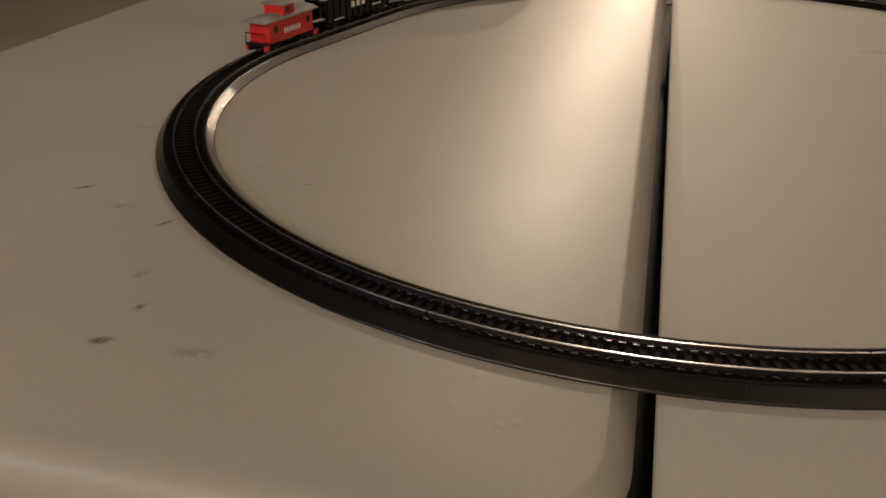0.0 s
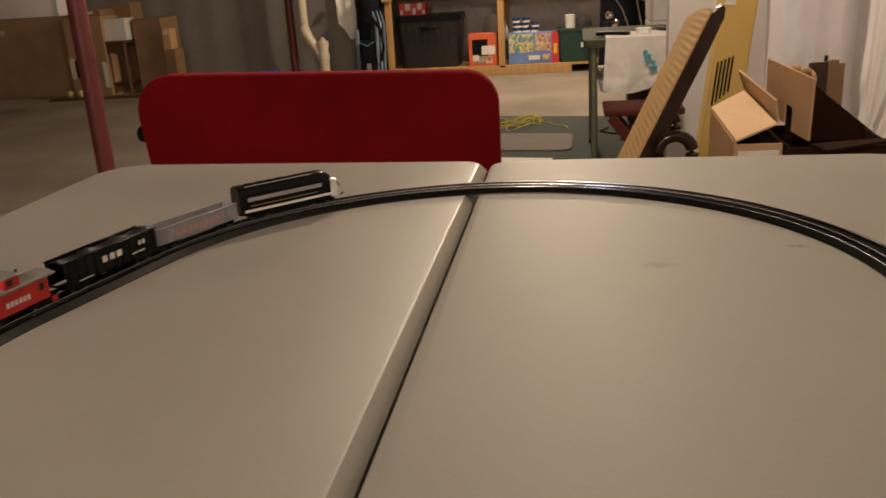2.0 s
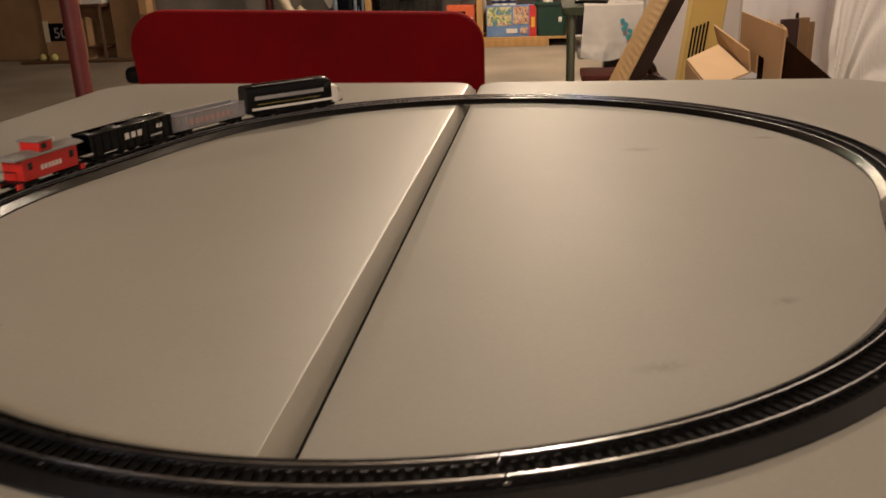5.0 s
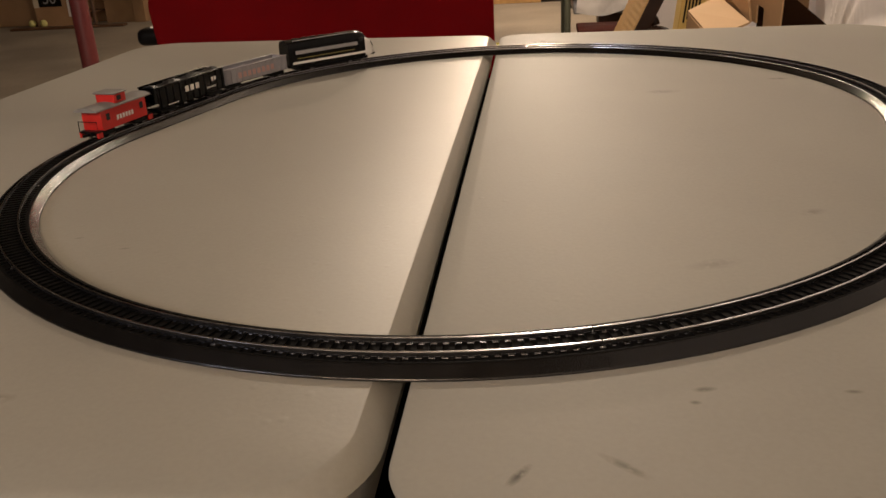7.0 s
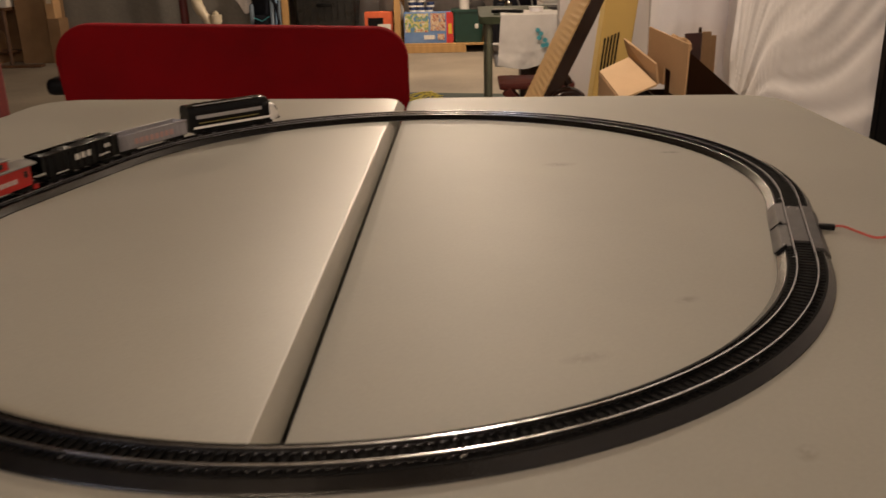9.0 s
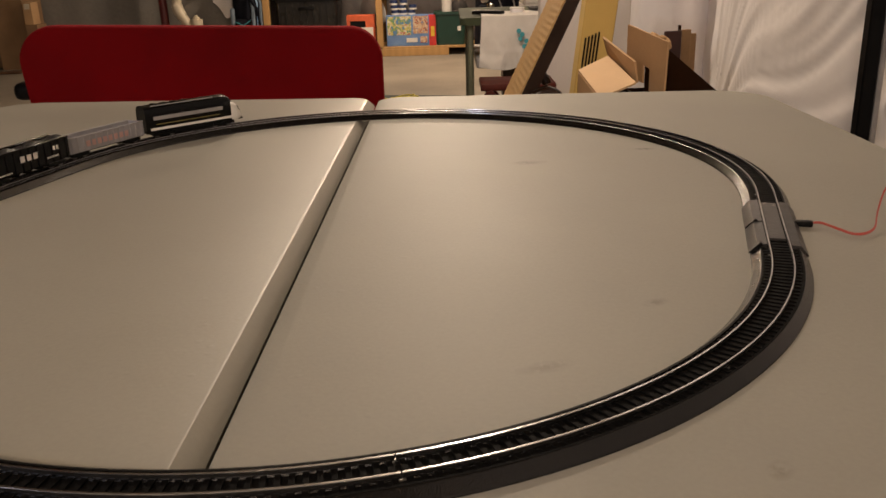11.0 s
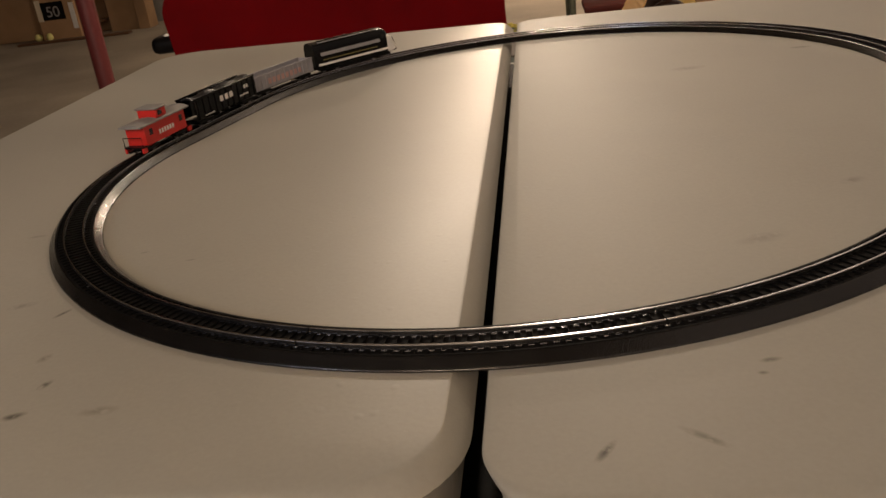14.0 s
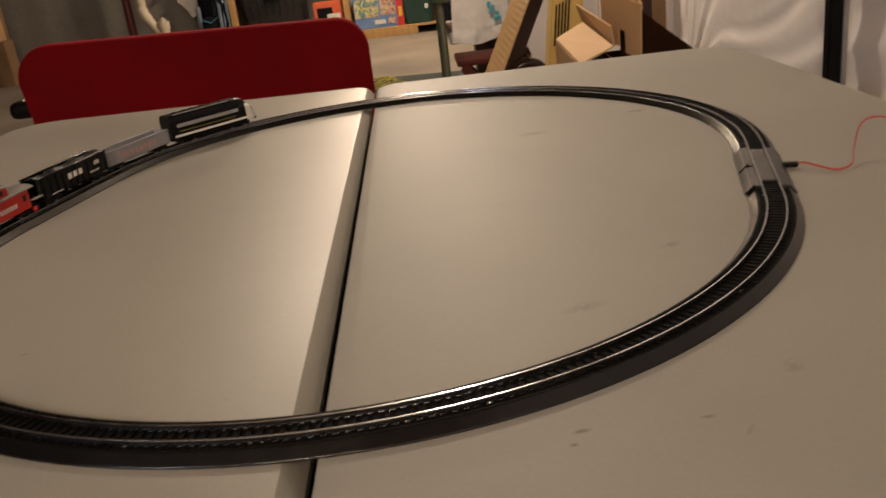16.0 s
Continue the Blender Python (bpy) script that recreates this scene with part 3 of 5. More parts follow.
track = thing("toy_train_track", CX, CY, Z, label="black plastic toy train track oval with metal rails on the table", category="toy track")
ORIGIN = Matrix.Translation((-CX, -CY, -Z))
BED = [(-0.0156, 0.0), (-0.0155, 0.0008), (-0.0152, 0.0011), (-0.0117, 0.0046), (-0.0114, 0.0049), (-0.0110, 0.0052), (-0.0097, 0.0052), (-0.0095, 0.0043), (0.0095, 0.0043), (0.0097, 0.0052), (0.0110, 0.0052), (0.0114, 0.0049), (0.0117, 0.0046), (0.0152, 0.0011), (0.0155, 0.0008), (0.0156, 0.0)]
sections = [(k * ARC / 6, (k + 1) * ARC / 6) for k in range(6)] + [(ARC, ARC + 2 * HALF)]
sections += [(ARC + 2 * HALF + k * ARC / 6, ARC + 2 * HALF + (k + 1) * ARC / 6) for k in range(6)] + [(2 * ARC + 2 * HALF, LOOP)]
TIE_TOP, RAIL_TOP = 0.0051, 0.0072


def rail_profile(mid):
    return [(mid - 0.0007, 0.0044), (mid - 0.0003, TIE_TOP + 0.0003), (mid - 0.00052, RAIL_TOP - 0.0004), (mid - 0.00038, RAIL_TOP), (mid + 0.00038, RAIL_TOP), (mid + 0.00052, RAIL_TOP - 0.0004), (mid + 0.0003, TIE_TOP + 0.0003), (mid + 0.0007, 0.0044)]


tie_mesh = None
for s0, s1 in sections:
    bed = moved(along(s0 + 0.00004, s1 - 0.00004, BED), ORIGIN)
    bmesh.ops.recalc_face_normals(bed, faces=bed.faces)
    for f in bed.faces:
        f.material_index = 1 if f.normal.z > 0.95 else 0
    sec = part("track_section", bed, ("roadbed", "tie"), track)
    for mid in (-0.0056, 0.0056):
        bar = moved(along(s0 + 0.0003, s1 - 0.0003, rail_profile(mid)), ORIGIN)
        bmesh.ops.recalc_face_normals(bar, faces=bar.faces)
        # upward faces keep the bright nickel, all others the dark metal
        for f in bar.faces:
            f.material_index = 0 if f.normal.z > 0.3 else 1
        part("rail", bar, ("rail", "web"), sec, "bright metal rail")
    count = int((s1 - s0) / 0.0047)
    far = bmesh.new()
    for k in range(count):
        s = s0 + (k + 0.5) * (s1 - s0) / count
        x, y, h = on_loop(s)
        m = ORIGIN @ pose(x, y, Z + 0.0050, 0, 0, math.degrees(h))
        if tie_mesh is None:
            tie = part("tie", box(-0.0012, 0.0012, -0.0092, 0.0092, -0.0009, 0.0001, 0.0001, 1), "tie", sec, "", m)
            tie_mesh = tie.data
        elif y < 0.05:
            tie = new("tie", tie_mesh)
            tie.parent, tie.matrix_basis = sec, m
        else:
            merge(far, moved(box(-0.0012, 0.0012, -0.0092, 0.0092, -0.0009, 0.0001, 0.0001, 1), m))
    if far.verts:
        tagged(part("tie_strip", far, "tie", sec), kind="stuff")
    else:
        far.free()
    for mid in (-0.0064, 0.0064):
        x, y, h = on_loop(s0, mid)
        part("rail_joiner", box(-0.003, 0.003, -0.0004, 0.0004, -0.0006, 0.0003, 0.0001, 1), "steel", sec, "small metal rail joiner", ORIGIN @ pose(x, y, Z + TIE_TOP - 0.0006, 0, 0, math.degrees(h)))

# terminal: grey cover plates, a black plug and its pair of red wires
T0 = 2 * ARC + 2 * HALF + 0.0145
T1 = T0 + 0.090


def cover(a, b, profile, slant0=0.0, slant1=0.0):
    """A plate over the track from a to b; its ends run slantwise by so much from the first to the last edge."""
    rings, wide = [], profile[-1][0] - profile[0][0]
    for k in range(9):
        rings.append([(*on_loop(a + (b - a) * k / 8 + (slant0 * (1 - k / 8) + slant1 * k / 8) * (o - profile[0][0]) / wide, o)[:2], Z + z) for o, z in profile])
    return moved(loft(rings), ORIGIN)


SLOPE_IN = [(-0.0163, 0.0), (-0.0162, 0.0012), (-0.0119, 0.0062), (-0.0066, 0.0066), (-0.0066, 0.0042)]
terminal = part("terminal", cover(T0 + 0.046, T1, SLOPE_IN, 0.0, 0.004), "plate", track, "grey plastic terminal cover plate")
part("cover_plate", cover(T0, T0 + 0.043, SLOPE_IN, 0.0, 0.0), "plate", terminal)
part("cover_plate", cover(T0, T1, [(-o, z) for o, z in SLOPE_IN[::-1]], 0.0, 0.0), "plate", terminal)
part("cover_plate", cover(T0 + 0.012, T1 - 0.002, [(-0.0046, 0.0045), (-0.0045, 0.0064), (0.0045, 0.0064), (0.0046, 0.0045)]), "plate", terminal)
for q, long in ((T0 + 0.0445, 0.0030), (T0 - 0.002, 0.0036)):
    x, y, h = on_loop(q, -0.0125)
    part("cover_clip", moved(box(-long / 2, long / 2, -0.0042, 0.0042, -0.0012, 0.0012, 0.0004, 1), pose(0, 0, 0, -46, 0, 0)), "black", terminal, "", ORIGIN @ pose(x, y, Z + 0.0046, 0, 0, math.degrees(h)))
for q in (T1 - 0.004, T1 - 0.0085, T1 - 0.006):
    x, y, h = on_loop(q, 0.003 * math.sin(q * 9000))
    part("contact_pin", lathe([(0.0006, 0.0060), (0.0006, 0.0066), (0.0002, 0.0069)], 8), "steel", terminal, "tiny metal contact", ORIGIN @ pose(x, y, Z))
x, y, h = on_loop(2 * ARC + 3 * HALF + 0.008, 0.0205)
plug = thing("power_plug", x, y, Z, math.degrees(h) - 90, label="black plug with thin red wires in the track terminal", category="plug")
part("plug_body", box(-0.007, 0.004, -0.0020, 0.0020, 0.0008, 0.0046, 0.0006), "black", plug)
for o in (-0.0012, 0.0012):
    path = [(0.323, -0.041, 0.003), (0.328, -0.053, 0.003), (0.336, -0.062, 0.002), (0.349, -0.056, 0.003), (0.360, -0.036, 0.008), (0.371, -0.021, 0.019), (0.383, -0.016, 0.023), (0.398, -0.019, 0.020), (0.420, -0.020, 0.008), (0.450, -0.022, 0.002), (0.478, -0.024, -0.012), (0.484, -0.024, -0.30), (0.490, -0.020, -0.69)]
    path = [(q[0] - x + o * 0.4, q[1] - y + o, q[2]) for q in path]
    path = [(0.002, o * 0.6, 0.003)] + [tuple(Matrix.Rotation(-(h - math.pi / 2), 3, "Z") @ Vector(q)) for q in path[0:]]
    fine = []
    for k in range(len(path) - 1):
        p0, p1, p2, p3 = (Vector(path[min(max(k + j, 0), len(path) - 1)]) for j in (-1, 0, 1, 2))
        for u in (0, 0.25, 0.5, 0.75):
            fine.append(0.5 * ((2 * p1) + (p2 - p0) * u + (2 * p0 - 5 * p1 + 4 * p2 - p3) * u * u + (3 * p1 - p0 - 3 * p2 + p3) * u ** 3))
    part("wire", tube(fine, 0.00042, 6), "wire", plug, "thin red wire")

# ---- toy train ----
RAIL = Z + RAIL_TOP


def car(name, s, label, category="toy train car"):
    x, y, h = on_loop(s)
    return thing(name, x, y, RAIL, math.degrees(h) + 180, label=label, category=category, group="toy train")


def truck(parent, x, spread=0.0125, lift=0.0):
    fr = part("truck", box(x - spread * 0.95, x + spread * 0.95, -0.0062, 0.0062, 0.0022, 0.0052, 0.0006), "black", parent, "black truck frame")
    for sy in (-1, 1):
        part("side_frame", box(x - spread, x + spread, sy * 0.0068 - 0.0008, sy * 0.0068 + 0.0008, 0.0018, 0.0050, 0.0005, 1), "black", fr)
        for sx in (-1, 1):
            part("wheel", moved(lathe([(0.0030, -0.0006), (0.0028, 0.0006), (0.0024, 0.0008)], 14), pose(x + sx * spread * 0.58, sy * 0.0047, 0.0030, 90, 0, 0)), "steel", fr, "metal wheel")
    return fr


def coupler(parent, x, sx):
    part("coupler", box(min(x, x + sx * 0.006), max(x, x + sx * 0.006), -0.0011, 0.0011, 0.0036, 0.0056, 0.0003, 1), "black", parent, "black knuckle coupler")


def bars(parent, xs, y, z, w, h, material, out, count=5, name="lettering"):
    """A row of small upright bars in place of writing, on a side."""
    bm = bmesh.new()
    step = w / count
    for k in range(count):
        box(xs + k * step, xs + k * step + step * 0.66, y - 0.0001 if out < 0 else y, y if out < 0 else y + 0.0001, z, z + h, 0, 1, bm)
    part(name, bm, material, parent)


S_LOCO = 0.748
# locomotive: streamlined black cab unit, white nose and stripes
loco = car("toy_locomotive", S_LOCO, "black streamlined toy diesel locomotive with white nose and stripes", "toy locomotive")
L2 = 0.0525


def hull(x, wide, top, low=0.0055, crown=0.0045):
    w = wide / 2
    prof = [(-w * 0.96, low), (-w, low + 0.002), (-w, top - crown * 1.7), (-w * 0.95, top - crown), (-w * 0.78, top - crown * 0.42), (-w * 0.45, top - crown * 0.1), (0, top)]
    prof += [(-a, z) for a, z in prof[-2::-1]]
    return [(x, a, z) for a, z in prof]


TOP = 0.0315
body = loft([hull(-L2, 0.0188, TOP), hull(-L2 + 0.001, 0.0192, TOP), hull(L2 - 0.024, 0.0192, TOP), hull(L2 - 0.0225, 0.0192, TOP)])
part("body", body, "loco", loco)
cab = loft([hull(L2 - 0.0225, 0.0192, TOP), hull(L2 - 0.016, 0.0192, TOP - 0.0004), hull(L2 - 0.0125, 0.0190, TOP - 0.0022, crown=0.006)])
part("cab", cab, "loco", loco)
nose = loft([hull(L2 - 0.0125, 0.0190, 0.0235, crown=0.006), hull(L2 - 0.006, 0.0186, 0.0225, crown=0.006), hull(L2 - 0.002, 0.0165, 0.0195, 0.006, 0.006), hull(L2, 0.0125, 0.0165, 0.0065, 0.005)])
nose_ob = part("nose", nose, "white", loco, "white rounded nose")
part("windscreen", moved(box(-0.0004, 0.0004, -0.0078, 0.0078, 0, 0.0068, 0.0003, 1), pose(L2 - 0.0098, 0, 0.0232, 0, -38, 0)), "window", nose_ob, "dark windscreen")
for sy in (-1, 1):
    part("nose_patch", moved(lathe([(0.0028, -0.0003), (0.0026, 0.0003)], 14), pose(L2 - 0.0022, sy * 0.0062, 0.0165, 0, 68, sy * 30)), "loco", nose_ob, "black round patch")
part("headlight", moved(lathe([(0.0016, -0.0006), (0.0015, 0.0010), (0.0008, 0.0014)], 14), pose(L2 - 0.0042, 0, 0.0196, 0, 52, 0)), "glow", nose_ob, "small lit headlight")
for sy in (-1, 1):
    a, b = (sy * 0.0097, sy * 0.0100) if sy > 0 else (sy * 0.0100, sy * 0.0097)
    part("stripe", box(-L2 + 0.004, L2 - 0.006, a, b, 0.0078, 0.0102, 0.0001, 1), "white", loco, "white lower stripe")
    part("stripe", box(-L2 + 0.008, L2 - 0.022, a, b, 0.0174, 0.0210, 0.0001, 1), "silver", loco, "grey upper stripe")
    part("stripe", box(-L2 + 0.010, L2 - 0.026, a, b, 0.0128, 0.0138, 0.0001, 1), "gold", loco, "thin dull gold stripe")
    part("side_window", box(L2 - 0.0205, L2 - 0.0150, a, b, 0.0205, 0.0250, 0.0001, 1), "window", loco, "dark cab side window")
    part("skirt", box(-L2 + 0.030, L2 - 0.034, sy * 0.0085 - 0.001, sy * 0.0085 + 0.001, 0.0020, 0.0060, 0.0005, 1), "black", loco)
for k in range(4):
    part("roof_fan", lathe([(0.0034, TOP - 0.0004), (0.0034, TOP + 0.0003), (0.0028, TOP + 0.0005)], 16, None, -L2 + 0.014 + k * 0.0105, 0), "loco", loco)
part("roof_rib", box(-L2 + 0.008, L2 - 0.03, -0.0062, -0.0056, TOP - 0.0022, TOP - 0.0004, 0.0002, 1), "silver", loco)
part("fuel_tank", box(-0.012, 0.010, -0.006, 0.006, 0.0018, 0.0060, 0.001), "black", loco)
for xx in (-L2 + 0.020, L2 - 0.022):
    truck(loco, xx, 0.0135)
coupler(loco, -L2, -1)
coupler(loco, L2 - 0.001, 1)

# gondola: pale grey open car
gondola = car("toy_gondola_car", S_LOCO + 0.1035, "pale grey open toy gondola car with faded red lettering", "toy train car")
G2 = 0.0445
part("floor_pan", box(-G2, G2, -0.0085, 0.0085, 0.0052, 0.0070, 0.0003, 1), "black", gondola)
for sy in (-1, 1):
    y0, y1 = sorted((sy * 0.0083, sy * 0.0093))
    side = part("side_wall", box(-G2, G2, y0, y1, 0.0058, 0.0190, 0.0003, 1), "gondola", gondola)
    part("rim", box(-G2, G2, sy * 0.0090 - 0.0010, sy * 0.0090 + 0.0010, 0.0185, 0.0197, 0.0003, 1), "gondola", side)
    for k in range(13):
        xx = -G2 + 0.003 + k * (2 * G2 - 0.006) / 12
        part("rib", box(xx - 0.0006, xx + 0.0006, sy * 0.0095 - 0.0004, sy * 0.0095 + 0.0004, 0.0062, 0.0186, 0.0002, 1), "gondola", side)
    bars(side, -0.026, sy * 0.0099, 0.0095, 0.052, 0.0050, "salmon", sy, 8)
for sx in (-1, 1):
    part("end_wall", box(sx * G2 - 0.0006, sx * G2 + 0.0006, -0.0088, 0.0088, 0.0058, 0.0192, 0.0003, 1), "gondola", gondola)
    truck(gondola, sx * 0.031, 0.0100)
    coupler(gondola, sx * G2, sx)
part("load", grid(30, 8, lambda u, v: (-G2 + 0.002 + u * (2 * G2 - 0.004), -0.0080 + v * 0.016, 0.0140 + 0.0012 * noise.noise(Vector((u * 22, v * 6, 3)))), None, 0.001), "load", gondola, "grey load inside the car")

# hopper: black open coal car
hopper = car("toy_hopper_car", S_LOCO + 0.2005, "black toy coal hopper car with white lettering and coal load", "toy train car")
H2 = 0.0465
for sy in (-1, 1):
    y0, y1 = sorted((sy * 0.0086, sy * 0.0096))
    side = part("side_wall", box(-H2, H2, y0, y1, 0.0062, 0.0240, 0.0003, 1), "loco", hopper)
    part("rim", box(-H2, H2, sy * 0.0094 - 0.0011, sy * 0.0094 + 0.0011, 0.0232, 0.0246, 0.0003, 1), "loco", side)
    for k in range(11):
        xx = -H2 + 0.003 + k * (2 * H2 - 0.006) / 10
        part("rib", box(xx - 0.0007, xx + 0.0007, sy * 0.0099 - 0.0005, sy * 0.0099 + 0.0005, 0.0062, 0.0236, 0.0002, 1), "loco", side)
    bars(side, -0.012, sy * 0.0104, 0.0140, 0.022, 0.0048, "white", sy, 3)
    bars(side, 0.026, sy * 0.0104, 0.0160, 0.008, 0.0034, "white", sy, 2)
    bars(side, 0.018, sy * 0.0104, 0.0105, 0.014, 0.0014, "white", sy, 6)
    bars(side, -0.036, sy * 0.0104, 0.0080, 0.014, 0.0010, "white", sy, 6)
for sx in (-1, 1):
    part("slope_sheet", loft([[(sx * H2, -0.0088, 0.0238), (sx * H2, 0.0088, 0.0238), (sx * (H2 - 0.001), 0.0088, 0.0238), (sx * (H2 - 0.001), -0.0088, 0.0238)], [(sx * (H2 - 0.016), -0.0088, 0.0070), (sx * (H2 - 0.016), 0.0088, 0.0070), (sx * (H2 - 0.017), 0.0088, 0.0070), (sx * (H2 - 0.017), -0.0088, 0.0070)]]), "loco", hopper)
    part("end_post", box(sx * H2 - 0.0006, sx * H2 + 0.0006, -0.0090, 0.0090, 0.0052, 0.0072, 0.0003, 1), "loco", hopper)
    truck(hopper, sx * 0.033, 0.0100)
    coupler(hopper, sx * H2, sx)
for xx in (-0.014, 0.0, 0.014):
    part("chute", loft([[(xx - 0.006, -0.0070, 0.0075), (xx + 0.006, -0.0070, 0.0075), (xx + 0.006, 0.0070, 0.0075), (xx - 0.006, 0.0070, 0.0075)], [(xx - 0.003, -0.0055, 0.0030), (xx + 0.003, -0.0055, 0.0030), (xx + 0.003, 0.0055, 0.0030), (xx - 0.003, 0.0055, 0.0030)]]), "loco", hopper)
part("coal_load", grid(48, 12, lambda u, v: (-H2 + 0.0015 + u * (2 * H2 - 0.003), -0.0086 + v * 0.0172, 0.0222 + 0.0030 * math.sin(math.pi * v) * (0.6 + 0.5 * math.cos(u * 6 * math.pi)) + 0.0016 * noise.noise(Vector((u * 60, v * 14, 7)))), None, 0.001), "coal", hopper, "heaped black coal load")

# caboose: red with a grey roof and cupola
caboose = car("toy_caboose", S_LOCO + 0.2885, "red toy caboose with grey roof, cupola and white lettering", "toy train car")
C2 = 0.0330
cab_body = part("body", box(-C2 + 0.006, C2 - 0.006, -0.0090, 0.0090, 0.0058, 0.0215, 0.0004, 1), "caboose", caboose)
roof = loft([[(xx, a, z) for a, z in ((-0.0104, 0.0212), (-0.0102, 0.0222), (-0.0060, 0.0238), (0, 0.0243), (0.0060, 0.0238), (0.0102, 0.0222), (0.0104, 0.0212))] for xx in (-C2, -C2 + 0.001, C2 - 0.001, C2)])
part("roof", roof, "caboose_roof", caboose, "grey curved roof")
cup = part("cupola", box(-0.0085, 0.0050, -0.0088, 0.0088, 0.0230, 0.0300, 0.0005, 1), "caboose", caboose, "red cupola")
part("cupola_roof", box(-0.0100, 0.0065, -0.0100, 0.0100, 0.0298, 0.0312, 0.0006, 1), "caboose_roof", cup, "grey cupola roof")
part("smoke_pipe", lathe([(0.0008, 0.0238), (0.0008, 0.0285), (0.0012, 0.0287), (0.0012, 0.0292)], 10, None, 0.014, 0.004), "black", caboose)
for sy in (-1, 1):
    y0, y1 = sorted((sy * 0.0090, sy * 0.0092))
    for xx in (-0.0215, 0.0185):
        part("window", box(xx, xx + 0.0042, y0, y1, 0.0130, 0.0180, 0.0001, 1), "window", cab_body, "dark side window")
    bars(cab_body, -0.0100, sy * 0.0092, 0.0108, 0.021, 0.0036, "white", sy, 6)
    part("cupola_window", box(-0.0060, -0.0010, sy * 0.0089 - 0.0002, sy * 0.0089 + 0.0002, 0.0250, 0.0285, 0.0001, 1), "window", cup, "dark cupola window")
    part("step", box(-C2, -C2 + 0.005, sy * 0.0080 - 0.0010, sy * 0.0080 + 0.0010, 0.0015, 0.0060, 0.0003, 1), "caboose", caboose)
    part("step", box(C2 - 0.005, C2, sy * 0.0080 - 0.0010, sy * 0.0080 + 0.0010, 0.0015, 0.0060, 0.0003, 1), "caboose", caboose)
for sx in (-1, 1):
    part("platform", box(min(sx * C2, sx * (C2 - 0.007)), max(sx * C2, sx * (C2 - 0.007)), -0.0090, 0.0090, 0.0052, 0.0066, 0.0003, 1), "black", caboose)
    rail = part("railing", tube([(sx * (C2 - 0.0006), -0.0085, 0.006), (sx * (C2 - 0.0006), -0.0085, 0.0140), (sx * (C2 - 0.0006), 0.0085, 0.0140), (sx * (C2 - 0.0006), 0.0085, 0.006)], 0.0004, 6), "black", caboose)
    truck(caboose, sx * 0.0205, 0.0090)
    coupler(caboose, sx * C2, sx)

# ---- upholstered chair behind the table ----
chair = thing("upholstered_chair", -0.335, 0.99, 0, 5.0, label="dark red upholstered chair with its padded back towards the table", category="chair")


def pad_ring(y, inset):
    out = rounded([(-0.275, 0.36), (0.305, 0.36), (0.306, 0.755), (-0.331, 0.779)], [0.03, 0.03, 0.058, 0.060], inset, 12)
    return [(a, y + (b - 0.6) * 0.10, b) for a, b in out]


part("backrest", loft([pad_ring(-0.031, 0.10), pad_ring(-0.0308, 0.014), pad_ring(-0.0300, 0.006), pad_ring(-0.0275, 0.002), pad_ring(-0.022, 0.0004), pad_ring(-0.008, 0.0), pad_ring(0.012, 0.001), pad_ring(0.026, 0.008), pad_ring(0.034, 0.03)]), "fabric", chair)
part("seat", moved(prism(rounded([(-0.26, 0.06), (0.26, 0.06), (0.27, 0.50), (-0.27, 0.50)], [0.04] * 4), 0.40, 0.48, None, 0.018), Matrix()), "fabric", chair)
for sx in (-1, 1):
    part("back_post", tube([(sx * 0.235, 0.02, 0.0), (sx * 0.235, 0.0, 0.40), (sx * 0.235, 0.0, 0.60)], 0.018, 10), "chairwood", chair)
    part("front_leg", tube([(sx * 0.235, 0.46, 0.0), (sx * 0.235, 0.46, 0.41)], 0.018, 10, radii=[0.013, 0.02]), "chairwood", chair)
part("seat_rail", box(-0.25, 0.25, 0.05, 0.09, 0.34, 0.41, 0.006), "chairwood", chair)

arm = part("armrest", box(-0.475, -0.29, 0.31, 0.37, 0.603, 0.640, 0.014, 3), "black", chair, "black rounded armrest")
part("arm_cap", moved(lathe([(0.006, -0.002), (0.008, 0.0), (0.007, 0.002), (0.002, 0.003)], 16), pose(-0.440, 0.335, 0.640, 15, 0, 0)), "white", arm, "small white cap")
part("arm_post", tube([(-0.31, 0.34, 0.42), (-0.31, 0.34, 0.61)], 0.014, 10), "chairwood", chair)
part("arm_bracket", tube([(-0.255, 0.30, 0.44), (-0.32, 0.34, 0.44)], 0.014, 10), "chairwood", chair)

# ---- columns and pipe ----
def column(x, y, r, label):
    c = thing("steel_column", x, y, 0, label=label, category="column", group="steel columns")
    part("shaft", lathe([(r, 0.006), (r, 2.33)], 20), "maroon", c)
    part("base_plate", box(-r * 1.5, r * 1.5, -r * 1.5, r * 1.5, 0, 0.008, 0.002, 1), "maroon", c)
    part("cap_plate", box(-r * 1.5, r * 1.5, -r * 1.5, r * 1.5, 2.33, 2.345, 0.002, 1), "maroon", c)


column(-1.325, 1.95, 0.0265, "maroon painted steel column standing on the floor")
column(-2.41, 7.2, 0.036, "maroon painted steel column before the concrete wall")
pipe = thing("drain_pipe", -2.12, 7.15, 0, label="cream plastic drain pipe with an angled branch", category="pipe")
part("vertical_pipe", lathe([(0.046, 0), (0.046, 0.20), (0.053, 0.202), (0.053, 0.26), (0.046, 0.262), (0.046, 0.30), (0.053, 0.302), (0.053, 0.365), (0.043, 0.366)], 20), "pvc", pipe)
part("clean_out_plug", lathe([(0.030, 0.36), (0.030, 0.385), (0.014, 0.386), (0.014, 0.40)], 12), "pvc", pipe)
